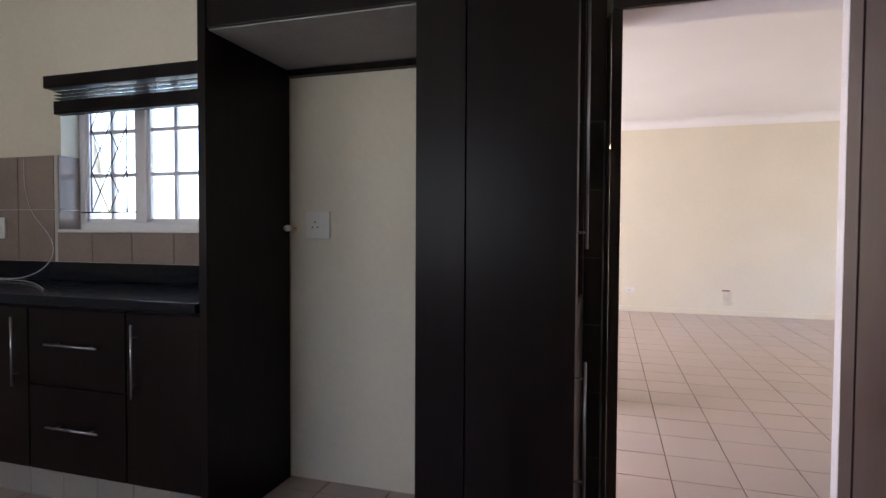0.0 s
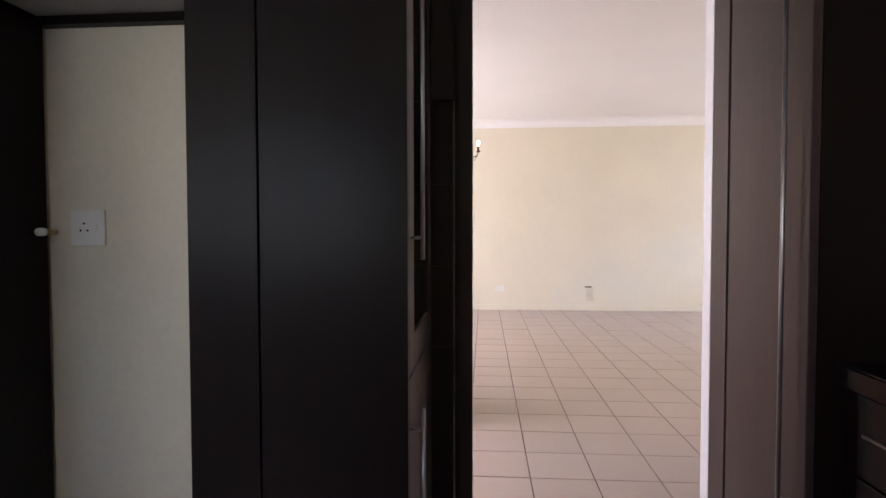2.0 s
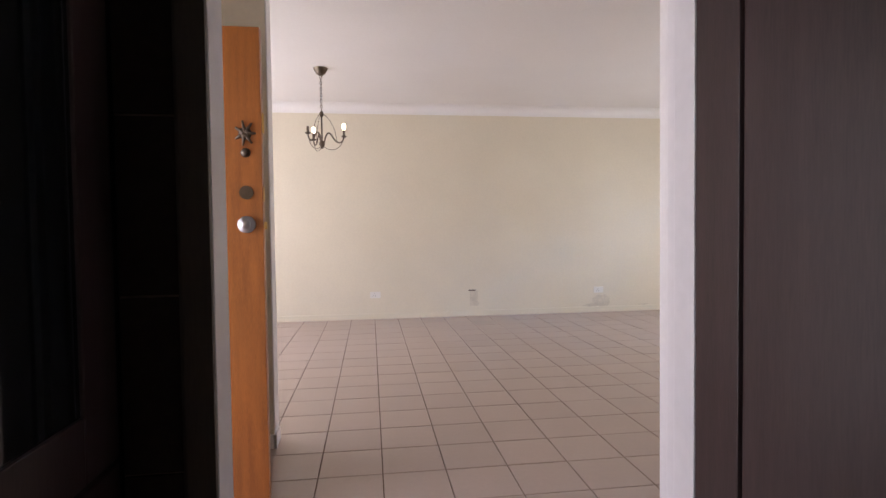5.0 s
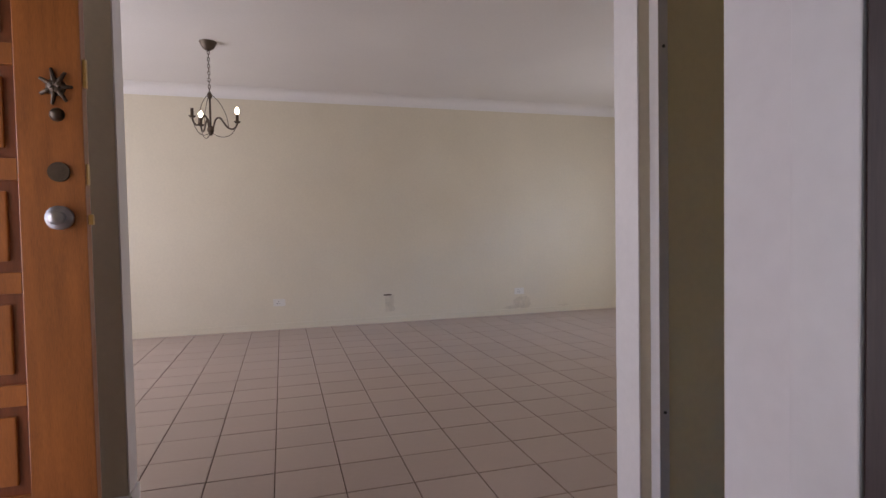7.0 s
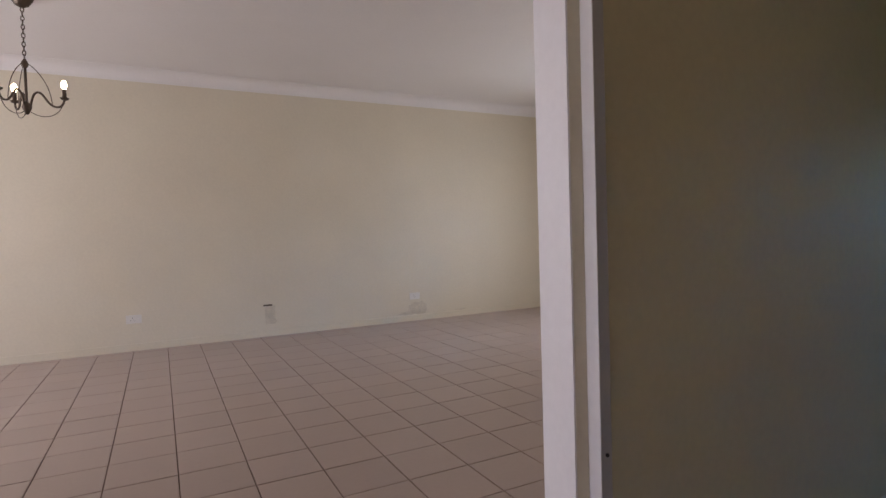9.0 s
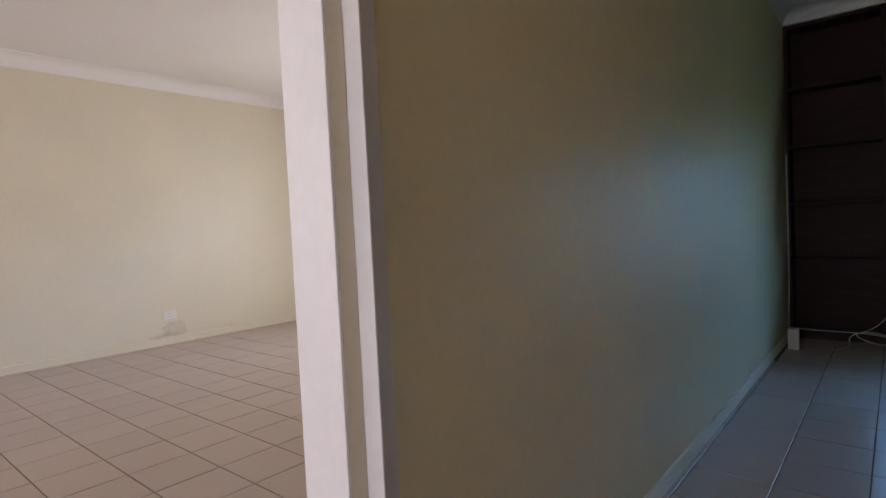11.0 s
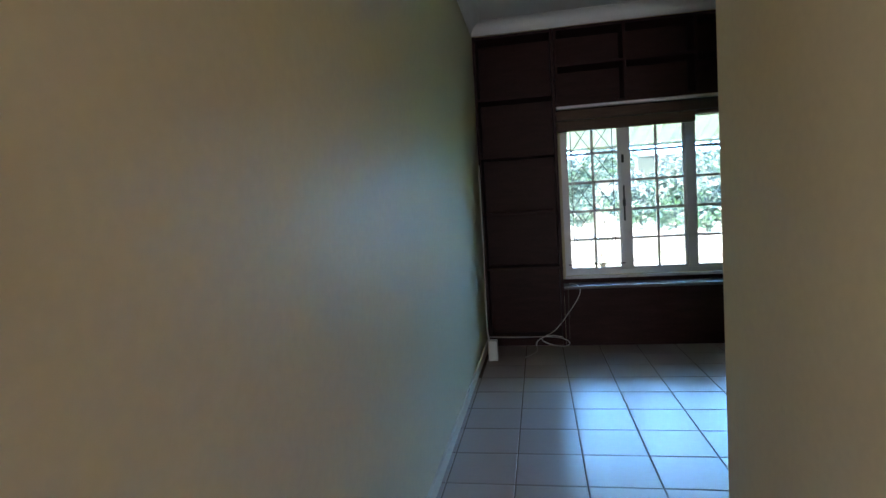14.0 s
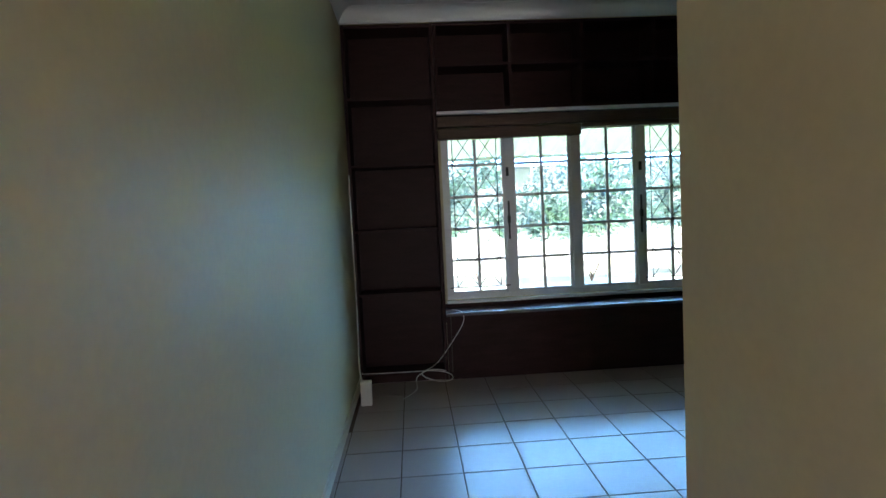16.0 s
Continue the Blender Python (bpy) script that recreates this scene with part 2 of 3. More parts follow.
wall_with_holes("wall_living_west", "x", -3.2, -3.0, 4.32, FAR_Y, CEIL, [(5.3, 7.9, 0.8, 2.2)], CREAM, "cream living room wall with a window")
wall_with_holes("wall_living_east", "x", 5.60, 5.80, 3.45, FAR_Y, CEIL, [(5.4, 7.6, 0.45, 2.10)], CREAM, "cream living room wall with a tall window")
wall_with_holes("wall_entrance_stub", "y", 4.32, 4.45, -3.0, -0.26, CEIL, [], CREAM, "cream wall stub beside the front door")
wall_with_holes("wall_entrance", "x", -1.20, -1.05, WALL_Y1, 4.32, CEIL, [(2.70, 3.58, 0, 2.06)], CREAM, "cream entrance wall with the front doorway")
wall_with_holes("wall_study_divider", "x", 3.38, 3.50, -3.0, 2.16, CEIL, [], HALLPAINT, "cream wall between kitchen and study")
wall_with_holes("wall_study_south", "y", -1.2, -1.0, 3.50, 7.0, CEIL, [], HALLPAINT, "cream study wall")
wall_with_holes("wall_study_east", "x", 6.73, 6.93, -1.0, HALL_Y, CEIL, [(0.42, 2.60, 0.575, 1.98)], HALLPAINT, "cream study wall with a wide window")
wall_with_holes("wall_kitchen_west", "x", -3.75, -3.60, -3.0, 2.16, CEIL, [(-2.85, -1.35, 1.0, 2.05)], CREAM, "cream kitchen wall with a window")
wall_with_holes("wall_kitchen_south", "y", -3.15, -3.0, -3.75, 3.50, CEIL, [(-2.7, -1.1, 0.95, 2.05)], CREAM, "cream kitchen wall with a back window")
solid("ceiling", B((-3.75, -3.15, CEIL, 7.0, FAR_Y + 0.2, CEIL + 0.12)), WHITE, "white painted plaster ceiling", "ceiling", "structure")


def cornice(name, axis, at, out, a0, a1, top, size):
    """A coved plaster cornice along axis: a hollow curve from the wall at 'at' to the ceiling."""
    bm = bmesh.new()
    prof = [(0.0, -size), (0.004, -size)]
    prof += [(size - (size - 0.004) * math.cos(k * math.pi / 16), -size + (size - 0.004) * math.sin(k * math.pi / 16)) for k in range(1, 9)]
    prof += [(size, 0.0), (0.0, 0.0)]
    rings = []
    for e in (a0, a1):
        rings.append([bm.verts.new((e, at + out * d, top + h) if axis == "x" else (at + out * d, e, top + h)) for d, h in prof])
    n = len(prof)
    for i in range(n):
        bm.faces.new((rings[0][i], rings[0][(i + 1) % n], rings[1][(i + 1) % n], rings[1][i]))
    for r in rings:
        bm.faces.new(r)
    bmesh.ops.recalc_face_normals(bm, faces=bm.faces)
    solid(name, bm, WHITE, "white coved plaster cornice", "cornice", "structure")


cornice("trim_cornice_living", "x", FAR_Y, -1, -3.0, 5.6, CEIL, 0.12)
solid("ceiling_study", B((1.70, -1.0, STUDY_CEIL, 6.73, HALL_Y, CEIL - 0.002)), WHITE, "white painted lower ceiling over hall and study", "ceiling", "structure")
cornice("trim_cornice_study_left", "x", HALL_Y, -1, 1.70, 6.465, STUDY_CEIL - 0.001, 0.10)
cornice("trim_cornice_study_end", "y", 6.465, -1, -1.0, HALL_Y - 0.002, STUDY_CEIL - 0.002, 0.098)

solid("baseboard_living", B((-3.0, FAR_Y - 0.014, 0, 5.6, FAR_Y, 0.075), bevel=0.003), CREAM, "cream painted low skirting", "baseboard", "structure")
solid("baseboard_hall", B((1.60, HALL_Y - 0.014, 0, 6.50, HALL_Y, 0.07), bevel=0.003), CREAM, "cream painted low skirting along the hall", "baseboard", "structure")
solid("baseboard_entrance", B((-1.05, 4.302, 0, -0.24, 4.318, 0.075), (-0.258, 4.302, 0, -0.244, 4.45, 0.075), bevel=0.003), GLOSSWHITE, "pale skirting round a wall end", "baseboard", "structure")

solid("trim_reveal_hall", B((1.487, HALL_Y - 0.003, 0, 1.493, HALL_Y + 0.124, CEIL - 0.01), bevel=0.002), GLOSSWHITE, "white painted reveal of the living room opening", "reveal", "structure")
solid("trim_hall_wall_end", B((1.4935, HALL_Y - 0.0035, 0, 1.531, HALL_Y - 0.0005, CEIL - 0.01), bevel=0.001), CREAM, "cream painted wall end beside the living room opening", "wall end", "structure")
solid("trim_reveal_entrance", B((-0.259, 4.322, 0.078, -0.253, 4.448, CEIL - 0.01), bevel=0.001), GLOSSWHITE, "white painted reveal of the wall stub", "reveal", "structure")


# ---- kitchen doorway lining ----
def door_lining():
    f = thing("door_frame_1", "white gloss painted doorway lining with a rebate", "door frame")
    f["kind"] = "structure"
    part("jamb", B((DOOR_X1, 2.105, 0, DOOR_X1 + 0.086, 2.165, DOOR_Z), (DOOR_X1 + 0.072, 2.165, 0, DOOR_X1 + 0.086, 2.3125, DOOR_Z), bevel=0.002), GLOSSWHITE, f)
    part("jamb", B((DOOR_X0 - 0.04, 2.088, 0, DOOR_X0, 2.165, DOOR_Z), (DOOR_X0 - 0.04, 2.165, 0, DOOR_X0 - 0.033, 2.286, DOOR_Z), bevel=0.002), GLOSSWHITE, f)
    part("head", B((DOOR_X0 - 0.04, 2.088, DOOR_Z, DOOR_X1 + 0.086, 2.272, DOOR_Z + 0.03), bevel=0.002), GLOSSWHITE, f)


door_lining()


def hall_door():
    d = thing("door_2", "closed cream painted flush door set back in the hall wall", "door")
    d["kind"] = "structure"
    part("lining", B((1.762, 2.165, 0, 1.79, 2.271, 2.05), (2.572, 2.165, 0, 2.598, 2.271, 2.05), (1.79, 2.165, 2.025, 2.572, 2.271, 2.05), bevel=0.003), GLOSSWHITE, d)
    leaf = part("leaf", B((1.793, 2.168, 0.008, 2.569, 2.205, 2.022), bevel=0.003), GLOSSWHITE, d)
    bm = bmesh.new()
    rod(bm, (1.85, 2.205, 1.02), (1.85, 2.25, 1.02), 0.008)
    rod(bm, (1.85, 2.25, 1.02), (1.95, 2.25, 1.02), 0.008)
    part("lever_handle", bm, STEEL, leaf, smooth=True)


hall_door()


# ---- living opening: white gate channel on the wall end ----
def gate_channel():
    g = thing("gate_channel", "white metal gate channel screwed to the wall end", "gate channel")
    # The channel is white; the web's grey is shade put into its colour.
    part("web", B((1.5365, 3.275, 0.0, 1.572, 3.3165, 2.2), bevel=0.003), GREY_TRIM_SHADE, g)
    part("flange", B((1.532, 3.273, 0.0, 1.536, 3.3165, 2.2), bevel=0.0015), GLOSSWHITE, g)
    for z in (0.55, 1.72):
        part("screw", rod(bmesh.new(), (1.554, 3.276, z), (1.554, 3.271, z), 0.005), BLACK, g)


gate_channel()


# ---- handles ----
def bar_handle(parent, a, b, out, r=0.005, stand=0.028):
    """A round steel bar on two short posts; out is the way off the front."""
    a, b, out = Vector(a), Vector(b), Vector(out)
    bm = bmesh.new()
    rod(bm, a + out * stand, b + out * stand, r)
    for p in (a + (b - a).normalized() * 0.05, b - (b - a).normalized() * 0.05):
        rod(bm, p, p + out * stand, r * 0.8, 8)
    return part("handle", bm, STEEL, parent, "brushed steel bar handle", smooth=True)


# ---- kitchen: base units below the window ----
def base_unit(x0, x1, fronts, label):
    u = thing("base_cabinet", label, "cabinet", "base cabinets below the kitchen window")
    part("body", B((x0, 1.62, 0.15, x1, 2.155, 0.86), bevel=0.002), WENGE, u)
    for kind, z0, z1, hx in fronts:
        f = part("drawer_front" if kind == "drawer" else "door", B((x0 + 0.002, 1.60, z0, x1 - 0.002, 1.618, z1), bevel=0.003), WENGE, u)
        zm = (z0 + z1) / 2 + 0.016
        if kind == "drawer":
            bar_handle(f, (hx - 0.14, 1.60, zm), (hx + 0.14, 1.60, zm), (0, -1, 0))
        else:
            bar_handle(f, (hx, 1.60, z1 - 0.335), (hx, 1.60, z1 - 0.04), (0, -1, 0))
    return u


base_unit(-1.820, -1.462, [("door", 0.155, 0.845, -1.765)], "dark wenge base cabinet with one door beside the fridge niche")
base_unit(-2.350, -1.824, [("drawer", 0.52, 0.845, -2.084), ("drawer", 0.155, 0.515, -2.084)], "dark wenge base cabinet with two deep drawers")
base_unit(-2.94, -2.354, [("door", 0.155, 0.845, -2.411)], "dark wenge base cabinet with one door below the window")
base_unit(-3.595, -2.944, [("door", 0.155, 0.845, -3.0)], "dark wenge base cabinet in the kitchen corner")
top = thing("worktop", "polished black granite worktop with an upstand", "worktop")
part("slab", B((-3.595, 1.575, 0.862, -1.462, 2.155, 0.902), bevel=0.004), STONE, top)
part("upstand", B((-3.595, 2.133, 0.904, -1.462, 2.150, 1.003), bevel=0.004), STONE, top)

plinth = thing("tiled_plinth", "white tiled plinth below the kitchen cabinets", "plinth")
part("backing", B((-3.595, 1.668, 0, -1.47, 1.70, 0.148)), WALLGROUT, plinth)
for i in range(11):
    x = -3.59 + i * 0.193
    part("tile", B((x + 0.002, 1.66, 0.002, x + 0.191, 1.667, 0.146), bevel=0.001), PLINTHTILE, plinth)

# tall panel, bridge and fridge niche
niche = thing("fridge_niche", "dark wenge fridge housing with an empty niche", "cabinet")
part("side_panel", B((-1.46, 1.595, 0.0, -1.425, 2.155, 2.45), bevel=0.002), WENGE, niche)
part("soffit", B((-1.424, 1.615, 1.925, -0.58, 2.165, 1.945)), shader("pale_chipboard_soffit", (0.34, 0.33, 0.33), 0.6), niche, "pale grey underside board")
part("bridge_body", B((-1.424, 1.62, 1.947, -0.58, 2.165, 2.45), bevel=0.002), WENGE, niche)
part("lining_trim", B((-1.424, 2.130, 1.895, -0.58, 2.168, 1.925)), WENGE, niche)
bd = part("bridge_door", B((-1.422, 1.60, 1.93, -0.582, 1.618, 2.44), bevel=0.003), WENGE, niche)
bar_handle(bd, (-1.12, 1.60, 2.03), (-0.80, 1.60, 2.03), (0, -1, 0))

solid("trim_niche_plaster", B((-1.424, 2.1655, 0, -0.58, 2.1695, 1.893)), CREAM, "cream painted plaster at the back of the fridge niche", "wall", "structure")

# tall cupboard beside the doorway, with the smoked glass door on its side
tall = thing("tall_cupboard", "dark wenge tall cupboard with a smoked glass side door", "cabinet")
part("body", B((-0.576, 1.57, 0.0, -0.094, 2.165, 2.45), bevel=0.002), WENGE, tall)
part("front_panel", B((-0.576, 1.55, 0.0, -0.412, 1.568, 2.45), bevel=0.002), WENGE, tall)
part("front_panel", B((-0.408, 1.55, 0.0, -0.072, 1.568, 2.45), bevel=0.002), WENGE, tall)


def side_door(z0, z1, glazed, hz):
    d = part("door", B((-0.092, 1.571, z0, -0.072, 1.662, z1), (-0.092, 2.0, z0, -0.072, 2.088, z1), (-0.092, 1.662, z0, -0.072, 2.0, z0 + 0.085), (-0.092, 1.662, z1 - 0.085, -0.072, 2.0, z1), bevel=0.002) if glazed else B((-0.092, 1.571, z0, -0.072, 2.088, z1), bevel=0.003), WENGE_LIT, tall)
    if glazed:
        part("glass", B((-0.089, 1.66, z0 + 0.083, -0.077, 2.002, z1 - 0.083)), DARKGLASS, d, "smoked glass pane")
    bar_handle(d, (-0.072, 1.600, hz[0]), (-0.072, 1.600, hz[1]), (1, 0, 0))


side_door(0.86, 2.44, True, (1.125, 1.95))
side_door(0.03, 0.852, False, (0.36, 0.78))

# tiled strip between cupboard and doorway
strip = thing("tiled_wall_strip", "narrow dark brown tiled strip with a steel edge", "wall tiles")
part("backing", B((-0.093, 2.152, 0.0, -0.005, 2.158, 1.615)), GROUT, strip)
for i in range(6):
    part("tile", B((-0.091, 2.145, i * 0.269 + 0.002, -0.0055, 2.152, i * 0.269 + 0.267), bevel=0.001), DARKTILE, strip)
part("edge_trim", B((-0.005, 2.141, 0.0, 0.001, 2.158, 1.615), bevel=0.002), GREY_TRIM_SHADE, strip, "steel edge trim")
solid("door_architrave_filler", B((-0.093, 2.140, 1.617, 0.001, 2.158, 2.45)), FACING, "dark wenge filler above the tiled strip", "filler")
solid("door_pelmet", B((0.0245, 2.066, DOOR_Z + 0.002, 0.796, 2.086, 2.45), bevel=0.002), FACING, "dark wenge pelmet board above the doorway", "pelmet")
solid("door_cover_strip", B((0.020, 2.076, 0.0, 0.059, 2.087, DOOR_Z), (0.0015, 2.138, 0.0, 0.0195, 2.158, DOOR_Z), (0.008, 2.10, 0.0, 0.0195, 2.138, DOOR_Z), bevel=0.001), FACING, "dark wenge cover strip beside the doorway", "cover strip")

# right tall unit
rt = thing("tall_cupboard", "wenge tall cupboard with a long steel handle beside the doorway", "cabinet")
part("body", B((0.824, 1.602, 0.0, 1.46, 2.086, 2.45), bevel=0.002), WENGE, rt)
# Same wood as the body; the brown is lifted for the light it catches.
part("filler", B((0.798, 1.999, 0.0, 0.816, 2.103, 2.013), bevel=0.002), WENGE_LIT, rt)
rd = part("door", B((0.802, 1.60, 0.03, 0.822, 1.996, 2.44), bevel=0.003), WENGE_LIT, rt)
bar_handle(rd, (0.802, 1.655, 0.52), (0.802, 1.655, 1.83), (-1, 0, 0))

# right base units along the kitchen's other side
for k in range(3):
    y1 = 1.598 - k * 0.6
    u = thing("base_cabinet", "dark wenge base cabinet with drawers beside the tall cupboard", "cabinet", "base cabinets along the other side")
    part("body", B((0.89, y1 - 0.598, 0.15, 1.46, y1, 0.86), bevel=0.002), WENGE, u)
    for z0, z1 in ((0.155, 0.41), (0.415, 0.675), (0.68, 0.85)):
        f = part("drawer_front", B((0.87, y1 - 0.594, z0, 0.888, y1 - 0.055, z1), bevel=0.003), WENGE, u)
        zm = (z0 + z1) / 2 + 0.02
        bar_handle(f, (0.87, y1 - 0.40, zm), (0.87, y1 - 0.12, zm), (-1, 0, 0))
wr = thing("worktop", "polished black granite worktop beside the tall cupboard", "worktop")
part("slab", B((0.868, -0.19, 0.862, 1.46, 1.598, 0.902), bevel=0.003), STONE, wr)
# Added strip: hides the bright reflection so the granite edge stays dark.
part("edging", B((0.855, -0.19, 0.858, 0.867, 1.598, 0.900), bevel=0.002), WENGE, wr, "added dark strip along the granite edge")
solid("wall_kitchen_counter", B((1.465, -3.0, 0, 1.60, 2.155, CEIL)), CREAM, "cream wall behind the kitchen counter", "wall", "structure")


# ---- windows ----
def steel_window(name, axis, plane, a0, a1, z0, z1, lights, rows, cols, label, depth=0.05, lattice=()):
    """A white steel casement window: frame, mullions, glazing bars, panes, stays and a diamond burglar grille on some lights."""
    w = thing(name, label, "window")
    w["kind"] = "structure"

    def P(u0, w0, u1, w1, d0, d1):
        return (plane + d0, u0, w0, plane + d1, u1, w1) if axis == "x" else (u0, plane + d0, w0, u1, plane + d1, w1)
    f = 0.04
    part("frame", B(P(a0, z0, a1, z0 + f, 0, depth), P(a0, z1 - f, a1, z1, 0, depth), P(a0, z0 + f, a0 + f, z1 - f, 0, depth), P(a1 - f, z0 + f, a1, z1 - f, 0, depth), bevel=0.004), GLOSSWHITE, w)
    step = (a1 - a0) / lights
    for i in range(1, lights):
        u = a0 + i * step
        part("mullion", B(P(u - 0.034, z0 + f, u + 0.034, z1 - f, -0.004, depth), bevel=0.006), GLOSSWHITE, w)
    for i in range(lights):
        u0, u1 = a0 + i * step + 0.034, a0 + (i + 1) * step - 0.034
        if i == 0:
            u0 = a0 + f
        if i == lights - 1:
            u1 = a1 - f
        sash = part("casement", B(P(u0, z0 + f, u1, z0 + f + 0.022, 0.01, 0.04), P(u0, z1 - f - 0.022, u1, z1 - f, 0.01, 0.04), P(u0, z0 + f, u0 + 0.02, z1 - f, 0.01, 0.04), P(u1 - 0.02, z0 + f, u1, z1 - f, 0.01, 0.04), bevel=0.002), GLOSSWHITE, w)
        iu0, iu1, iz0, iz1 = u0 + 0.02, u1 - 0.02, z0 + f + 0.022, z1 - f - 0.022
        for c in range(1, cols):
            u = iu0 + (iu1 - iu0) * c / cols
            part("glazing_bar", B(P(u - 0.0105, iz0, u + 0.0105, iz1, 0.012, 0.036)), GLOSSWHITE, sash)
        for r in range(1, rows):
            z = iz0 + (iz1 - iz0) * r / rows
            part("glazing_bar", B(P(iu0, z - 0.0105, iu1, z + 0.0105, 0.0125, 0.0355)), GLOSSWHITE, sash)
        pane = part("pane", B(P(iu0, iz0, iu1, iz1, 0.022, 0.026)), PANE, sash)
        pane.visible_shadow = False
        if i in lattice:
            bm = bmesh.new()
            def pt(u, z):
                return (plane - 0.014, u, z) if axis == "x" else (u, plane - 0.014, z)
            g0, g1, gz0, gz1 = iu0 + 0.045, iu1 - 0.03, iz0 + 0.035, iz1 + 0.01
            hh, ww = (gz1 - gz0) / rows, (g1 - g0) / 2
            for r in range(rows):
                for c in range(2):
                    ua, ub = g0 + c * ww, g0 + (c + 1) * ww
                    za, zb = gz0 + r * hh, gz0 + (r + 1) * hh
                    rod(bm, pt(ua, za), pt(ub, zb), 0.003, 6)
                    rod(bm, pt(ua, zb), pt(ub, za), 0.003, 6)
            for u in (g0, g1):
                rod(bm, pt(u, gz0), pt(u, gz1), 0.0036, 6)
            rod(bm, pt(iu0 - 0.03, gz0), pt(iu1 + 0.03, gz0), 0.0042, 6)
            part("burglar_grille", bm, BLACK, w, "dark diamond burglar grille")
    return w


steel_window("window_1", "y", 2.28, -2.875, -1.55, 1.18, 2.03, 3, 3, 2, "white steel kitchen window with a diamond grille", lattice=(0,))
steel_window("window_2", "x", 6.75, 0.42, 2.60, 0.575, 1.98, 4, 5, 2, "white steel study window with diamond grilles", lattice=(0, 3))
steel_window("window_3", "x", 5.64, 5.4, 7.6, 0.45, 2.10, 4, 5, 2, "white steel living room window")
steel_window("window_4", "x", -3.15, 5.3, 7.9, 0.8, 2.2, 4, 4, 2, "white steel living room window towards the porch")
solid("window_sill_kitchen", B((-2.873, 2.142, 1.166, -1.552, 2.28, 1.179), bevel=0.003), GLOSSWHITE, "white window sill", "window sill", "structure")
solid("window_sill_study", B((6.68, 0.40, 0.55, 6.75, 2.605, 0.574), bevel=0.005), GLOSSWHITE, "white painted study window sill", "window sill", "structure")

for y in (2.07, 0.97):
    st = thing("window_stay", "black iron casement fastener on the window mullion", "window fastener")
    part("bar", B((6.725, y - 0.008, 1.05, 6.74, y + 0.006, 1.36), bevel=0.003), BLACK, st)
    part("catch", B((6.715, y - 0.012, 1.18, 6.74, y + 0.012, 1.24), bevel=0.003), BLACK, st)
    part("hinge", B((6.725, y - 0.010, 1.56, 6.745, y + 0.010, 1.63), bevel=0.003), BLACK, st)

# ---- study: bookcase, window seat ----
BX0, BX1 = 6.465, 6.725


def bookcase_side():
    b = thing("bookcase", "dark mahogany built-in bookcase with empty shelves", "bookcase")
    y0, y1 = 2.635, HALL_Y - 0.004
    part("back", B((BX1 - 0.015, y0, 0.0, BX1, y1, 2.696)), SHELFWOOD, b)
    for a in (y0, y1 - 0.025):
        part("upright", B((BX0, a, 0.0, BX1 - 0.016, a + 0.025, 2.696), bevel=0.002), SHELFWOOD, b)
    for z in (0.06, 0.685, 1.17, 1.66, 2.155, 2.68):
        part("shelf", B((BX0 + 0.006, y0 + 0.026, z - 0.011, BX1 - 0.016, y1 - 0.026, z + 0.011), bevel=0.002), SHELFWOOD, b)
    part("plinth", B((BX0 + 0.02, y0 + 0.026, 0.0, BX0 + 0.04, y1 - 0.026, 0.048)), SHELFWOOD, b)


bookcase_side()


def bookcase_top():
    b = thing("overhead_bookcase", "dark mahogany bookcase of open compartments above the window", "bookcase")
    y0, y1, z0, z1 = -0.98, 2.632, 2.045, 2.696
    part("back", B((BX1 - 0.015, y0, z0, BX1, y1, z1)), SHELFWOOD, b)
    for z in (z0 + 0.011, 2.385, z1 - 0.012):
        part("shelf", B((BX0 + 0.004, y0, z - 0.011, BX1 - 0.016, y1, z + 0.011), bevel=0.002), SHELFWOOD, b)
    for k in range(7):
        y = y1 - 0.024 - k * 0.555
        part("upright", B((BX0, y, z0 + 0.023, BX1 - 0.016, y + 0.022, 2.373), bevel=0.002), SHELFWOOD, b)
        part("upright", B((BX0, y, 2.397, BX1 - 0.016, y + 0.022, z1 - 0.024), bevel=0.002), SHELFWOOD, b)
    part("ledge", B((BX0 - 0.004, y0, z0 - 0.022, BX0 + 0.05, y1, z0 - 0.001), bevel=0.002), GLOSSWHITE, b, "pale painted ledge strip")


bookcase_top()

seat = thing("boxed_bench", "dark mahogany boxed bench below the window with a polished top", "bench")
part("front", B((BX0, -0.98, 0.0, BX0 + 0.02, 2.632, 0.49), bevel=0.002), SHELFWOOD, seat)
# Polished board; its base colour is also lightened for the skylight on it.
part("top", B((BX0 - 0.006, -0.98, 0.492, 6.695, 2.632, 0.515), bevel=0.003), shader("polished_mahogany_skylit", (0.06, 0.034, 0.03), 0.38, spec=0.9, coat=0.8, vary=0.3, scale=(5, 50), bump=0.02), seat, "polished top board")
part("riser", B((6.697, -0.98, 0.40, 6.725, 2.632, 0.548), bevel=0.002), SHELFWOOD, seat)

blind = thing("roller_blind", "brown woven blind rolled up at the window head", "blind")
part("headboard", B((6.55, 0.42, 1.94, 6.65, 2.628, 2.02), bevel=0.004), BAMBOO, blind)
part("roll", B((6.56, 1.50, 1.845, 6.625, 2.628, 1.935), bevel=0.02), BAMBOO, blind, "rolled woven bundle hanging lower")
part("roll", B((6.56, 0.42, 1.905, 6.625, 1.495, 1.938), bevel=0.014), BAMBOO, blind)

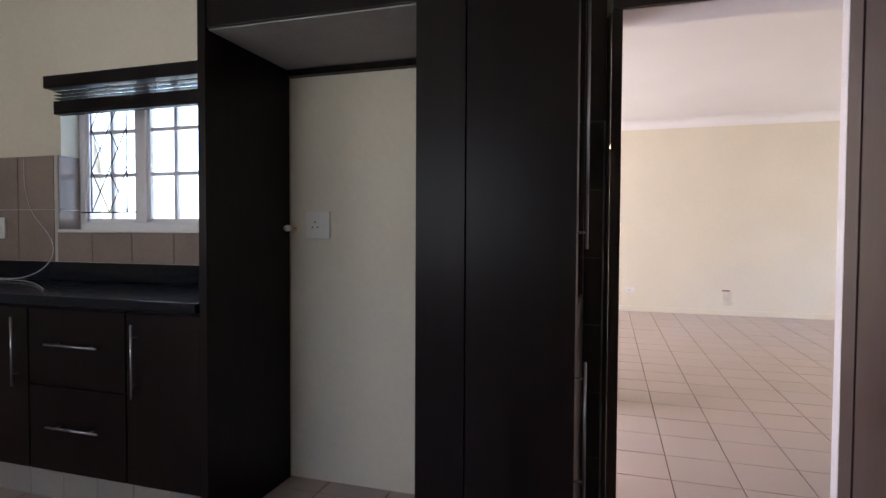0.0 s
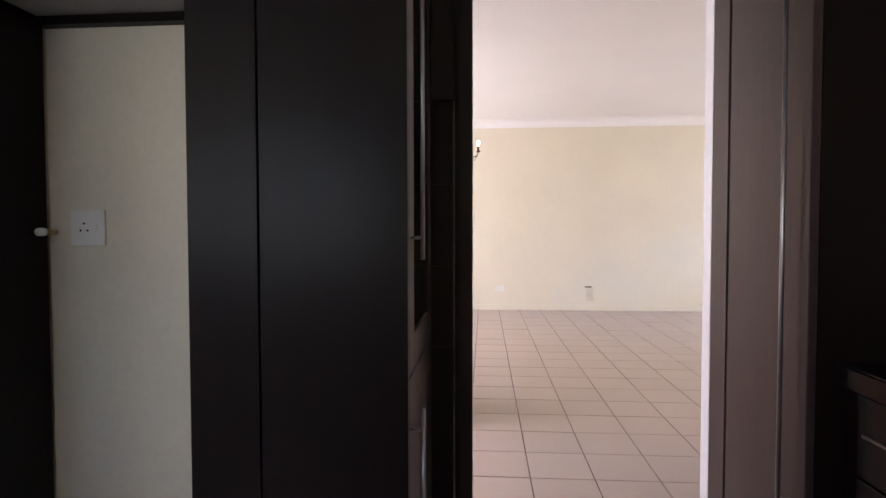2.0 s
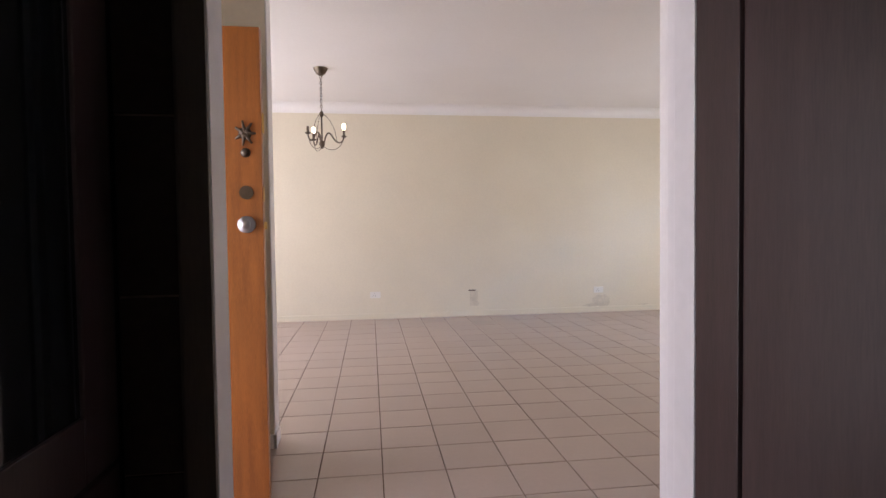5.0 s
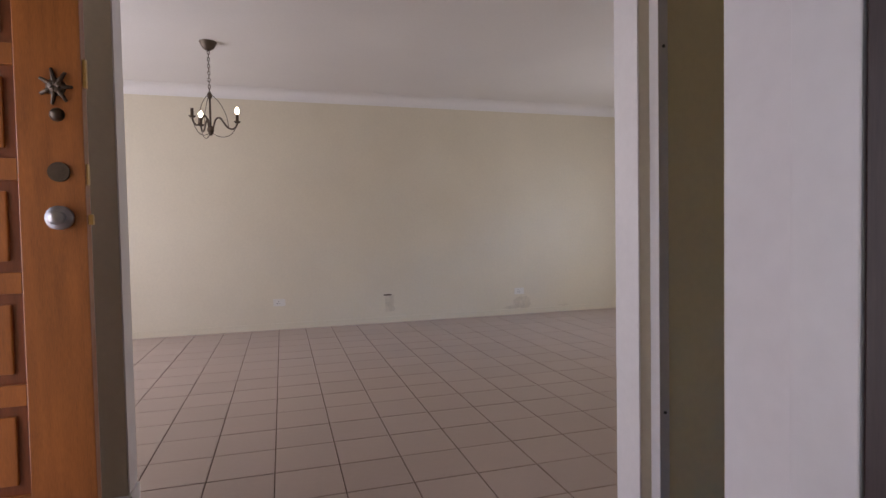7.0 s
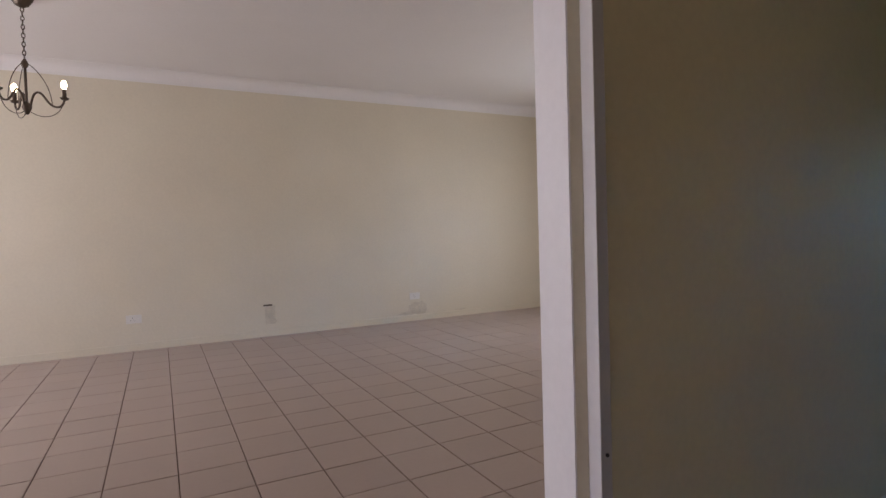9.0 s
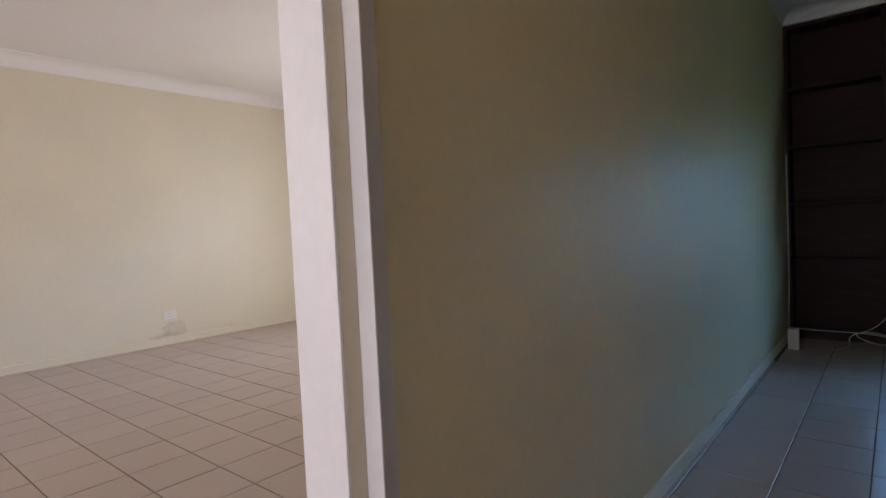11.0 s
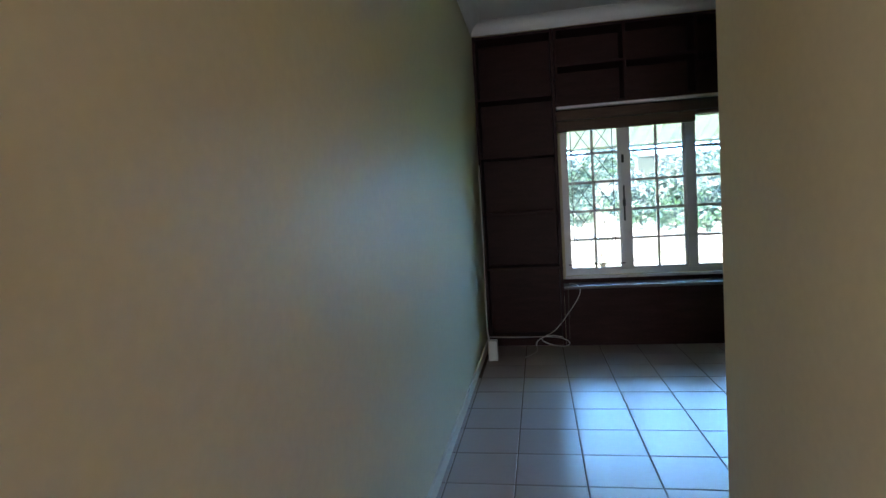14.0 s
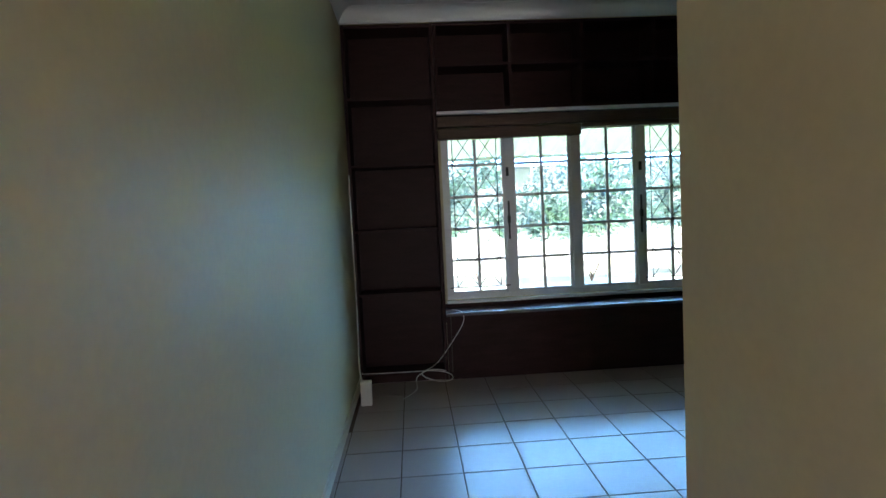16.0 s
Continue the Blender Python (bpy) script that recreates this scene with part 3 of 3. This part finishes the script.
# white junction box and cable
solid("junction_box", B((5.985, 3.192, 0.002, 6.045, 3.268, 0.168), bevel=0.008), PLASTIC, "white plastic junction box standing on the floor", "junction box")
tube("cable", [(6.44, 3.30, 0.095), (6.445, 3.0, 0.085), (6.45, 2.80, 0.09), (6.44, 2.68, 0.08), (6.42, 2.60, 0.05), (6.40, 2.61, 0.014), (6.38, 2.70, 0.012), (6.38, 2.82, 0.05), (6.39, 2.86, 0.09), (6.41, 2.78, 0.11), (6.43, 2.70, 0.16), (6.44, 2.60, 0.30), (6.45, 2.51, 0.42), (6.45, 2.49, 0.50), (6.50, 2.52, 0.535), (6.58, 2.58, 0.525)], 0.0032, PLASTIC, label="white loose cable hanging from the bench top", category="cable")
tube("cable", [(6.42, 2.66, 0.085), (6.40, 2.74, 0.12), (6.37, 2.86, 0.10), (6.33, 2.90, 0.05), (6.29, 2.87, 0.008), (6.20, 2.90, 0.007), (6.07, 2.98, 0.007)], 0.0032, PLASTIC, label="white cable end lying on the tiles", category="cable")
tube("cable", [(6.046, 3.24, 0.12), (6.2, 3.295, 0.14), (6.40, 3.306, 0.30), (6.45, 3.308, 0.60), (6.452, 3.309, 1.0), (6.452, 3.31, 1.6)], 0.005, PLASTIC, label="white cable running up the wall corner", category="cable")
tube("cable", [(6.45, 2.60, 0.51), (6.455, 2.60, 0.30), (6.452, 2.605, 0.06)], 0.0035, IRON, label="thin dark cable along the bench front", category="cable")


# ---- kitchen window: slatted blind and wall tiles ----
kb = thing("venetian_blind", "dark wooden venetian blind drawn up at the kitchen window", "blind")
part("headrail", B((-2.895, 2.09, 1.935, -1.47, 2.155, 2.0), bevel=0.004), BLIND, kb)
part("bottom_rail", B((-2.835, 2.10, 1.795, -1.49, 2.15, 1.811), bevel=0.004), BLIND, kb)
for i in range(9):
    part("slat", B((-2.835, 2.101, 1.8115 + i * 0.006, -1.49, 2.149 - 0.002 * (i % 2), 1.8165 + i * 0.006)), BLIND, kb)
for i in range(3):
    part("slat", B((-2.835, 2.105, 1.878 + i * 0.018, -1.50, 2.148, 1.881 + i * 0.018)), BLIND, kb)
for x in (-2.70, -2.15, -1.62):
    part("ladder_cord", rod(bmesh.new(), (x, 2.104, 1.86), (x, 2.104, 1.94), 0.0015, 6), BLIND, kb)
wt = thing("kitchen_wall_tiles", "taupe ceramic wall tiles with pale joints above the worktop", "wall tiles")
part("backing", B((-3.6, 2.152, 1.0, -2.879, 2.159, 1.588)), WALLGROUT, wt)
part("backing", B((-2.877, 2.152, 1.0, -1.46, 2.159, 1.165)), WALLGROUT, wt)
for i in range(8):
    x = -3.44 + (i - 1) * 0.2695
    x0, x1 = max(x + 0.002, -3.598), min(x + 0.267, -1.462)
    if x0 > -2.95:
        x0 = max(x0, -2.876)
        part("tile", B((x0, 2.146, 1.005, x1, 2.152, 1.163), bevel=0.001), WALLTILE, wt)
        continue
    x1 = min(x1, -2.881)
    for z, top_z in ((1.005, 1.288), (1.292, 1.585)):
        part("tile", B((x0, 2.146, z, x1, 2.152, top_z), bevel=0.001), WALLTILE, wt)
part("tile", B((-2.8755, 2.153, 1.182, -2.871, 2.275, 1.288), bevel=0.001), WALLTILE, wt, "taupe tile on the window reveal")
part("tile", B((-2.8755, 2.153, 1.292, -2.871, 2.275, 1.585), bevel=0.001), WALLTILE, wt, "taupe tile on the window reveal")


def socket(x, y, z, out, w=0.12, h=0.075, label="white plastic wall socket"):
    """A wall socket on a wall that faces -y."""
    s = thing("wall_socket", label, "socket")
    part("plate", B((x - w / 2, y - 0.011, z - h / 2, x + w / 2, y - 0.001, z + h / 2), bevel=0.003), PLASTIC, s)
    bm = bmesh.new()
    for dx, dz in ((0, 0.014), (-0.013, -0.010), (0.013, -0.010)):
        rod(bm, (x - 0.012 + dx, y - 0.0125, z + dz), (x - 0.012 + dx, y - 0.010, z + dz), 0.004, 8)
    part("socket_holes", bm, BLACK, s)
    part("switch", B((x + 0.024, y - 0.014, z - 0.012, x + 0.036, y - 0.011, z + 0.012), bevel=0.001), PLASTIC, s)


socket(-1.278, WALL_Y0 - 0.004, 1.205, None, 0.125, 0.125, "white square wall socket inside the fridge niche")
socket(-3.322, 2.146, 1.187, None, 0.12, 0.12, "white wall socket on the kitchen tiles")
socket(0.331, FAR_Y, 0.325, None, 0.14, 0.085, "white wall socket low on the living room wall")
socket(3.47, FAR_Y, 0.315, None, 0.14, 0.085, "white wall socket beside a damp patch")
tap = thing("pipe_stub", "small brass pipe stub in the fridge niche", "pipe")
part("pipe", rod(bmesh.new(), (-1.40, 2.16, 1.19), (-1.40, 2.10, 1.19), 0.009), BRASS, tap, smooth=True)
part("cap", rod(bmesh.new(), (-1.40, 2.11, 1.19), (-1.40, 2.085, 1.19), 0.014), PLASTIC, tap, smooth=True)
solid("wall_patch", B((1.62, FAR_Y - 0.003, 0.14, 1.73, FAR_Y - 0.0005, 0.35)), STAIN, "rough grey filled patch on the living room wall", "wall patch")
def blotch(cx, cz, w, h, seed, label):
    """A thin uneven patch of peeled or damp plaster on the far wall."""
    rnd = random.Random(seed)
    bm = bmesh.new()
    ring = [bm.verts.new((cx + w * math.cos(a) * rnd.uniform(0.6, 1.1), FAR_Y - 0.0016 - 0.0125 * (cz < 0.07), max(0.004, cz + h * math.sin(a) * rnd.uniform(0.6, 1.1)))) for a in [k * math.pi / 9 for k in range(18)]]
    f = bm.faces.new(ring)
    r = bmesh.ops.extrude_face_region(bm, geom=[f])
    bmesh.ops.translate(bm, verts=[v for v in r["geom"] if isinstance(v, bmesh.types.BMVert)], vec=(0, -0.0012, 0))
    solid("wall_patch", bm, STAIN, label, "wall patch")


blotch(3.52, 0.16, 0.16, 0.10, 3, "damp peeling patch below the socket")
blotch(3.36, 0.10, 0.14, 0.03, 5, "peeling strip above the skirting")
blotch(4.15, 0.09, 0.10, 0.015, 7, "chipped plaster above the skirting")
blotch(1.71, 0.17, 0.05, 0.03, 9, "scuffed plaster below the cable outlet")
solid("cable_outlet", B((1.60, FAR_Y - 0.010, 0.345, 1.70, FAR_Y, 0.362), bevel=0.002), IRON, "thin dark cable outlet on the wall", "outlet")
tube("kitchen_cable", [(-3.108, 2.138, 1.575), (-3.112, 2.136, 1.47), (-3.10, 2.136, 1.36), (-3.04, 2.134, 1.25), (-2.92, 2.13, 1.16), (-2.86, 2.12, 1.07), (-2.89, 2.10, 0.98), (-2.98, 2.06, 0.92), (-3.10, 2.03, 0.908), (-3.30, 2.06, 0.912), (-3.42, 2.02, 0.908), (-3.28, 1.95, 0.908), (-3.05, 2.02, 0.910), (-2.85, 1.98, 0.908), (-2.60, 1.84, 0.908), (-2.42, 1.72, 0.908)], 0.0016, PLASTIC, label="white loose cable on the kitchen worktop", category="cable")


# ---- front door, standing open into the hall ----
def front_door():
    d = thing("front_door", "orange varnished panelled front door standing open", "door")
    x0, x1, y0, y1, H = -0.977, -0.155, 3.600, 3.640, 2.005
    st = 0.165
    part("stile", B((x1 - st, y0, 0.012, x1, y1, H), bevel=0.003), DOORWOOD, d)
    part("stile", B((x0, y0, 0.012, x0 + st, y1, H), bevel=0.003), DOORWOOD, d)
    part("stile", B((-0.612, y0, 0.012, -0.512, y1, H), bevel=0.003), DOORWOOD, d)
    n, zb = 6, 0.012
    rows = [(0.10 + i * 0.318, 0.10 + i * 0.318 + 0.258) for i in range(n)]
    for u0, u1 in ((x0 + st, -0.612), (-0.512, x1 - st)):
        at = zb
        for a, b in rows:
            part("rail", B((u0, y0, at, u1, y1, a), bevel=0.002), DOORWOOD, d)
            # Sunken panel ground is darker than the frame and the raised field.
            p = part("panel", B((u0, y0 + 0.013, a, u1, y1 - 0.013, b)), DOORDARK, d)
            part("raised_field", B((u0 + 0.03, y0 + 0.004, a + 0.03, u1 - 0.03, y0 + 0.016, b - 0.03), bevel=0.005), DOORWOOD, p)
            at = b
        part("rail", B((u0, y0, at, u1, y1, H), bevel=0.002), DOORWOOD, d)
    bm = bmesh.new()
    rod(bm, (-0.219, y0, 1.205), (-0.219, y0 - 0.02, 1.205), 0.034, 20)
    rod(bm, (-0.219, y0 - 0.02, 1.205), (-0.219, y0 - 0.055, 1.205), 0.020, 16)
    part("lock_knob", bm, STEEL, d, "worn steel knob", smooth=True)
    part("keyhole_plate", rod(bmesh.new(), (-0.219, y0, 1.335), (-0.219, y0 - 0.006, 1.335), 0.028, 18), IRON, d)
    bm = bmesh.new()
    rod(bm, (-0.219, y0, 1.575), (-0.219, y0 - 0.012, 1.575), 0.026, 16, 0.016)
    for a in range(7):
        t = a * math.pi / 3.5
        rod(bm, (-0.219, y0 - 0.005, 1.575), (-0.219 + 0.042 * math.cos(t), y0 - 0.004, 1.575 + 0.052 * math.sin(t)), 0.009, 8, 0.004)
    rod(bm, (-0.219, y0, 1.497), (-0.219, y0 - 0.014, 1.497), 0.020, 14, 0.012)
    part("door_knocker", bm, IRON, d, "dark bronze knocker", smooth=True)
    part("latch_plate", B((x1, 3.61, 1.30, x1 + 0.004, 3.63, 1.36), bevel=0.001), BRASS, d)
    part("latch", B((x1, 3.612, 1.185, x1 + 0.012, 3.628, 1.215), bevel=0.002), BRASS, d)
    part("bolt", B((x1, 3.612, 1.58, x1 + 0.008, 3.628, 1.66), bevel=0.001), BRASS, d)


front_door()

# ---- chandelier ----
def chandelier(x, y):
    c = thing("chandelier", "dark bronze three-arm chandelier on a chain, two bulbs lit", "chandelier")
    bm = bmesh.new()
    rod(bm, (x, y, CEIL), (x, y, CEIL - 0.03), 0.075, 24, 0.062)
    rod(bm, (x, y, CEIL - 0.03), (x, y, CEIL - 0.06), 0.062, 24, 0.042)
    rod(bm, (x, y, CEIL - 0.06), (x, y, CEIL - 0.078), 0.042, 24, 0.012)
    part("ceiling_rose", bm, IRON, c, smooth=False)
    z, k = CEIL - 0.075, 0
    bm = bmesh.new()
    while z > 2.41:
        m = Matrix.Translation((x, y, z - 0.017)) @ Matrix.Rotation(math.pi / 2 * (k % 2), 4, "Z") @ Matrix.Rotation(math.pi / 2, 4, "X")
        pts = [m @ Vector((0.010 * math.cos(a), 0.019 * math.sin(a), 0)) for a in [i * math.pi / 5 for i in range(10)]]
        for p, q in zip(pts, pts[1:] + pts[:1]):
            rod(bm, p, q, 0.0032, 6)
        z, k = z - 0.030, k + 1
    part("chain", bm, IRON, c, smooth=True)
    bm = bmesh.new()
    rod(bm, (x, y, 2.415), (x, y, 2.065), 0.009, 12)
    ball(bm, (x, y, 2.385), 0.022, 1.4)
    ball(bm, (x, y, 2.085), 0.030, 1.2)
    ball(bm, (x, y, 2.050), 0.016, 1.2)
    part("stem", bm, IRON, c, smooth=True)
    for i in range(3):
        a = radians(-2.6 + 120 * i)
        u = Vector((math.cos(a), math.sin(a), 0))
        o = Vector((x, y, 0))
        R = 0.225

        def at(r, z):
            return tuple(o + u * r + Vector((0, 0, z)))
        tube("arm", [at(0.012, 2.065), at(0.025, 2.10), at(0.035, 2.185), at(0.085, 2.205), at(0.12, 2.13), at(0.165, 2.085), at(0.215, 2.10), at(R, 2.155)], 0.0075, IRON, c)
        tube("wire", [at(0.008, 2.395), at(0.05, 2.37), at(0.11, 2.29), at(0.145, 2.19), at(0.150, 2.11)], 0.0028, IRON, c)
        tube("wire", [at(0.010, 2.060), at(0.06, 2.020), at(0.14, 2.015), at(0.20, 2.065), at(R, 2.150)], 0.0028, IRON, c)
        u = Vector((math.cos(a), math.sin(a), 0))
        bm = bmesh.new()
        rod(bm, at(R, 2.150), at(R, 2.165), 0.020, 14, 0.030)
        rod(bm, at(R, 2.165), at(R, 2.227), 0.013, 14)
        part("candle_cup", bm, IRON, c, smooth=True)
        if i != 2:
            bm = bmesh.new()
            ball(bm, at(R, 2.258), 0.019, 1.75)
            part("bulb", bm, BULB, c, "lit candle bulb", smooth=True)


chandelier(-0.20, 7.05)

# ---- outside ----
solid("ground", B((-60, -60, -0.60, 60, 60, -0.35)), PAVING, "pale paved ground outside", "ground", "structure")
LAWN = shader("sunlit_lawn", (0.22, 0.44, 0.10), 0.8, vary=0.3, scale=(2, 60), bump=0.4)
solid("lawn", B((7.05, -14, -0.35, 12.9, 3.3, -0.335)), LAWN, "short green lawn outside the study window", "lawn", "structure")
solid("foundation", B((-3.75, -3.15, -0.35, 7.0, FAR_Y + 0.2, -0.02)), GROUT, "concrete foundation under the house", "foundation", "structure")
canopy = thing("porch_canopy", "pale corrugated awning over the study window", "porch roof")
bm = bmesh.new()
n = 384
rows = []
for x, z in ((6.96, 2.30), (8.42, 1.875)):
    rows.append([bm.verts.new((x, -4 + 7.2 * i / n, z + 0.02 * math.cos(i * math.pi / 4))) for i in range(n + 1)])
for i in range(n):
    bm.faces.new((rows[0][i], rows[0][i + 1], rows[1][i + 1], rows[1][i]))
part("sheet", bm, ROOFING, canopy, "translucent corrugated roofing")
part("batten", B((8.30, -4, 1.842, 8.34, 3.2, 1.875), bevel=0.003), SHEET, canopy)
for y in (-3.5, 3.1):
    part("post", rod(bmesh.new(), (8.32, y, -0.35), (8.32, y, 1.841), 0.03), GLOSSWHITE, canopy, smooth=True)

# added white wall for the washed-out brightness behind the shrubs, fence on top
boundary = thing("white_fill_wall", "added white wall in place of washed-out bright ground behind the shrubs", "wall")
part("wall", B((16.9, -12, -0.36, 17.1, 3.3, 1.80)), OUTWALL, boundary)
part("coping", B((16.86, -12, 1.801, 17.14, 3.3, 1.86), bevel=0.01), OUTWALL, boundary)
fence = thing("garden_fence", "grey-green panelled fence on top of the added white wall", "fence")
FENCEPAINT = shader("grey_green_fence_paint", (0.17, 0.21, 0.18), 0.7, vary=0.12, scale=(2, 30), bump=0.1, piece=0.10)
part("top_rail", B((16.96, -12, 2.42, 17.04, 3.3, 2.48), bevel=0.01), SHEET, fence, "pale capping rail")
for i in range(25):
    y = -12 + i * 0.61
    part("panel", B((16.98, y, 1.861, 17.02, y + 0.57, 2.418)), FENCEPAINT, fence)
    part("post", B((16.95, y - 0.04, 1.861, 16.979, y + 0.02, 2.418)), SHEET, fence)


def bush(name, cx, cy, rx, ry, h, count, seed, label):
    """A shrub: a few stems and many small leaves in an uneven crown."""
    rnd = random.Random(seed)
    b = thing(name, label, "shrub")
    bm = bmesh.new()
    for k in range(6):
        a = rnd.uniform(0, 6.28)
        rod(bm, (cx, cy, -0.35), (cx + rx * 0.5 * math.cos(a), cy + ry * 0.5 * math.sin(a), h * rnd.uniform(0.5, 0.8)), 0.012, 7, 0.004)
    part("stems", bm, BARK, b)
    verts, faces = [], []
    clumps = [(rnd.uniform(-0.8, 0.8), rnd.uniform(-0.8, 0.8), rnd.uniform(0.36, 0.95), rnd.uniform(0.16, 0.36)) for _ in range(40)]
    for k in range(count):
        ux, uy, uz, s = rnd.choice(clumps)
        d = Vector((rnd.gauss(0, 1), rnd.gauss(0, 1), rnd.gauss(0, 1))).normalized() * s * rnd.uniform(0.5, 1)
        p = Vector((cx + rx * (ux + d.x), cy + ry * (uy + d.y), max(-0.3, h * uz + d.z * h * 0.5)))
        q = Euler((rnd.uniform(0, 6.28), rnd.uniform(-1, 1), rnd.uniform(0, 6.28))).to_matrix()
        w, ln = rnd.uniform(0.02, 0.035), rnd.uniform(0.05, 0.09)
        i = len(verts)
        verts += [p + q @ Vector(v) for v in ((-ln, 0, 0), (0, -w, 0.006), (ln, 0, 0), (0, w, 0.006))]
        faces.append((i, i + 1, i + 2, i + 3))
    me = bpy.data.meshes.new("leaves")
    me.from_pydata([tuple(v) for v in verts], [], faces)
    me.materials.append(LEAF)
    ob = new("leaves", me)
    ob.parent = b
    tagged(ob, kind="stuff")


for i, (x, y, rx, ry, h) in enumerate(((14.6, 1.4, 1.1, 1.5, 2.5), (14.0, -1.0, 1.0, 1.5, 2.2), (14.8, -3.6, 1.2, 1.6, 2.4))):
    bush("shrub", x, y, rx, ry, h, 8000, 11 + i, "leafy green garden shrub in sunlight")
# Emissive card added in place of low sky; its blue glow lights the study.
solid("backdrop", B((22, -16, -0.4, 22.2, 3.3, 9.5)), glow("skylight_glow", (0.25, 0.62, 1.18), 6.5), "glowing backdrop standing in for skylight beyond the study window", "backdrop", "structure")

# Added out of view: stops the backdrop's glow reaching the living room window.
solid("glow_block_wall", B((6.94, 3.34, -0.4, 22.2, 3.5, 3.2)), OUTWALL, "added unseen wall keeping backdrop glow out of the living room", "wall", "structure")

# ---- floor tiles ----
PITCH, JOINT = 0.308, 0.0055
solid("floor_bed", B((-3.75, -3.15, -0.02, 7.0, FAR_Y + 0.2, -0.0045)), GROUT, "brown grout bed of the tiled floor", "floor", "structure")
tile_mesh = bpy.data.meshes.new("tile")
bm = bmesh.new()
h = (PITCH - JOINT) / 2
box(bm, -h, -h, -0.009, h, h, 0.0)
top = [e for e in bm.edges if all(v.co.z > -0.001 for v in e.verts)]
bmesh.ops.bevel(bm, geom=top, offset=0.002, segments=1, affect="EDGES")
bm.to_mesh(tile_mesh)
bm.free()
tile_mesh.materials.append(TILE)


def floor_tiles(name, label, inside):
    """The tiles of one room: separate pieces, the far ones joined."""
    f = thing(name, label, "floor")
    f["kind"] = "structure"
    made, rest = 0, []
    for i in range(-14, 24):
        for j in range(-24, 17):
            x, y = 0.32 + (i + 0.5) * PITCH, 3.9 + (j + 0.5) * PITCH
            rank = inside(x, y)
            if rank is None:
                continue
            dz, tilt = random.uniform(-0.0006, 0.0006), random.uniform(-0.0012, 0.0012)
            if rank and made < 300:
                o = new("tile", tile_mesh)
                o.matrix_world = Matrix.Translation((x, y, dz)) @ Matrix.Rotation(tilt, 4, "X")
                o.parent = f
                made += 1
            else:
                rest.append((x, y, dz))
    if rest:
        bm = bmesh.new()
        vs, fs = [], []
        for x, y, dz in rest:
            k = len(vs)
            vs += [(x - h, y - h, dz), (x + h, y - h, dz), (x + h, y + h, dz), (x - h, y + h, dz), (x - h, y - h, -0.008), (x + h, y - h, -0.008), (x + h, y + h, -0.008), (x - h, y + h, -0.008)]
            fs += [(k, k + 1, k + 2, k + 3), (k, k + 4, k + 5, k + 1), (k + 1, k + 5, k + 6, k + 2), (k + 2, k + 6, k + 7, k + 3), (k + 3, k + 7, k + 4, k)]
        bm.free()
        me = bpy.data.meshes.new("tiles")
        me.from_pydata(vs, [], fs)
        me.materials.append(TILE)
        o = new("tiles", me)
        o.parent = f
        tagged(o, kind="stuff")


floor_tiles("floor_living", "beige ceramic floor tiles with brown joints in the living room", lambda x, y: (-1.2 < x < 4.2) if ((y > 4.1 or (y > 3.4 and x > 1.7)) and -3.1 < x < 5.7) else None)
floor_tiles("floor_hall", "beige ceramic floor tiles of hall and study", lambda x, y: True if (2.1 < y < 4.1 and -1.3 < x < 1.7) or (y < 3.4 and 1.6 < x < 6.9 and y > (2.1 if x < 3.5 else 0.2)) else None)
floor_tiles("floor_kitchen", "beige ceramic kitchen floor tiles", lambda x, y: (y > 0.9) if (y < (2.3 if x < -1.3 else 2.1) and -3.8 < x < 1.6) else None)
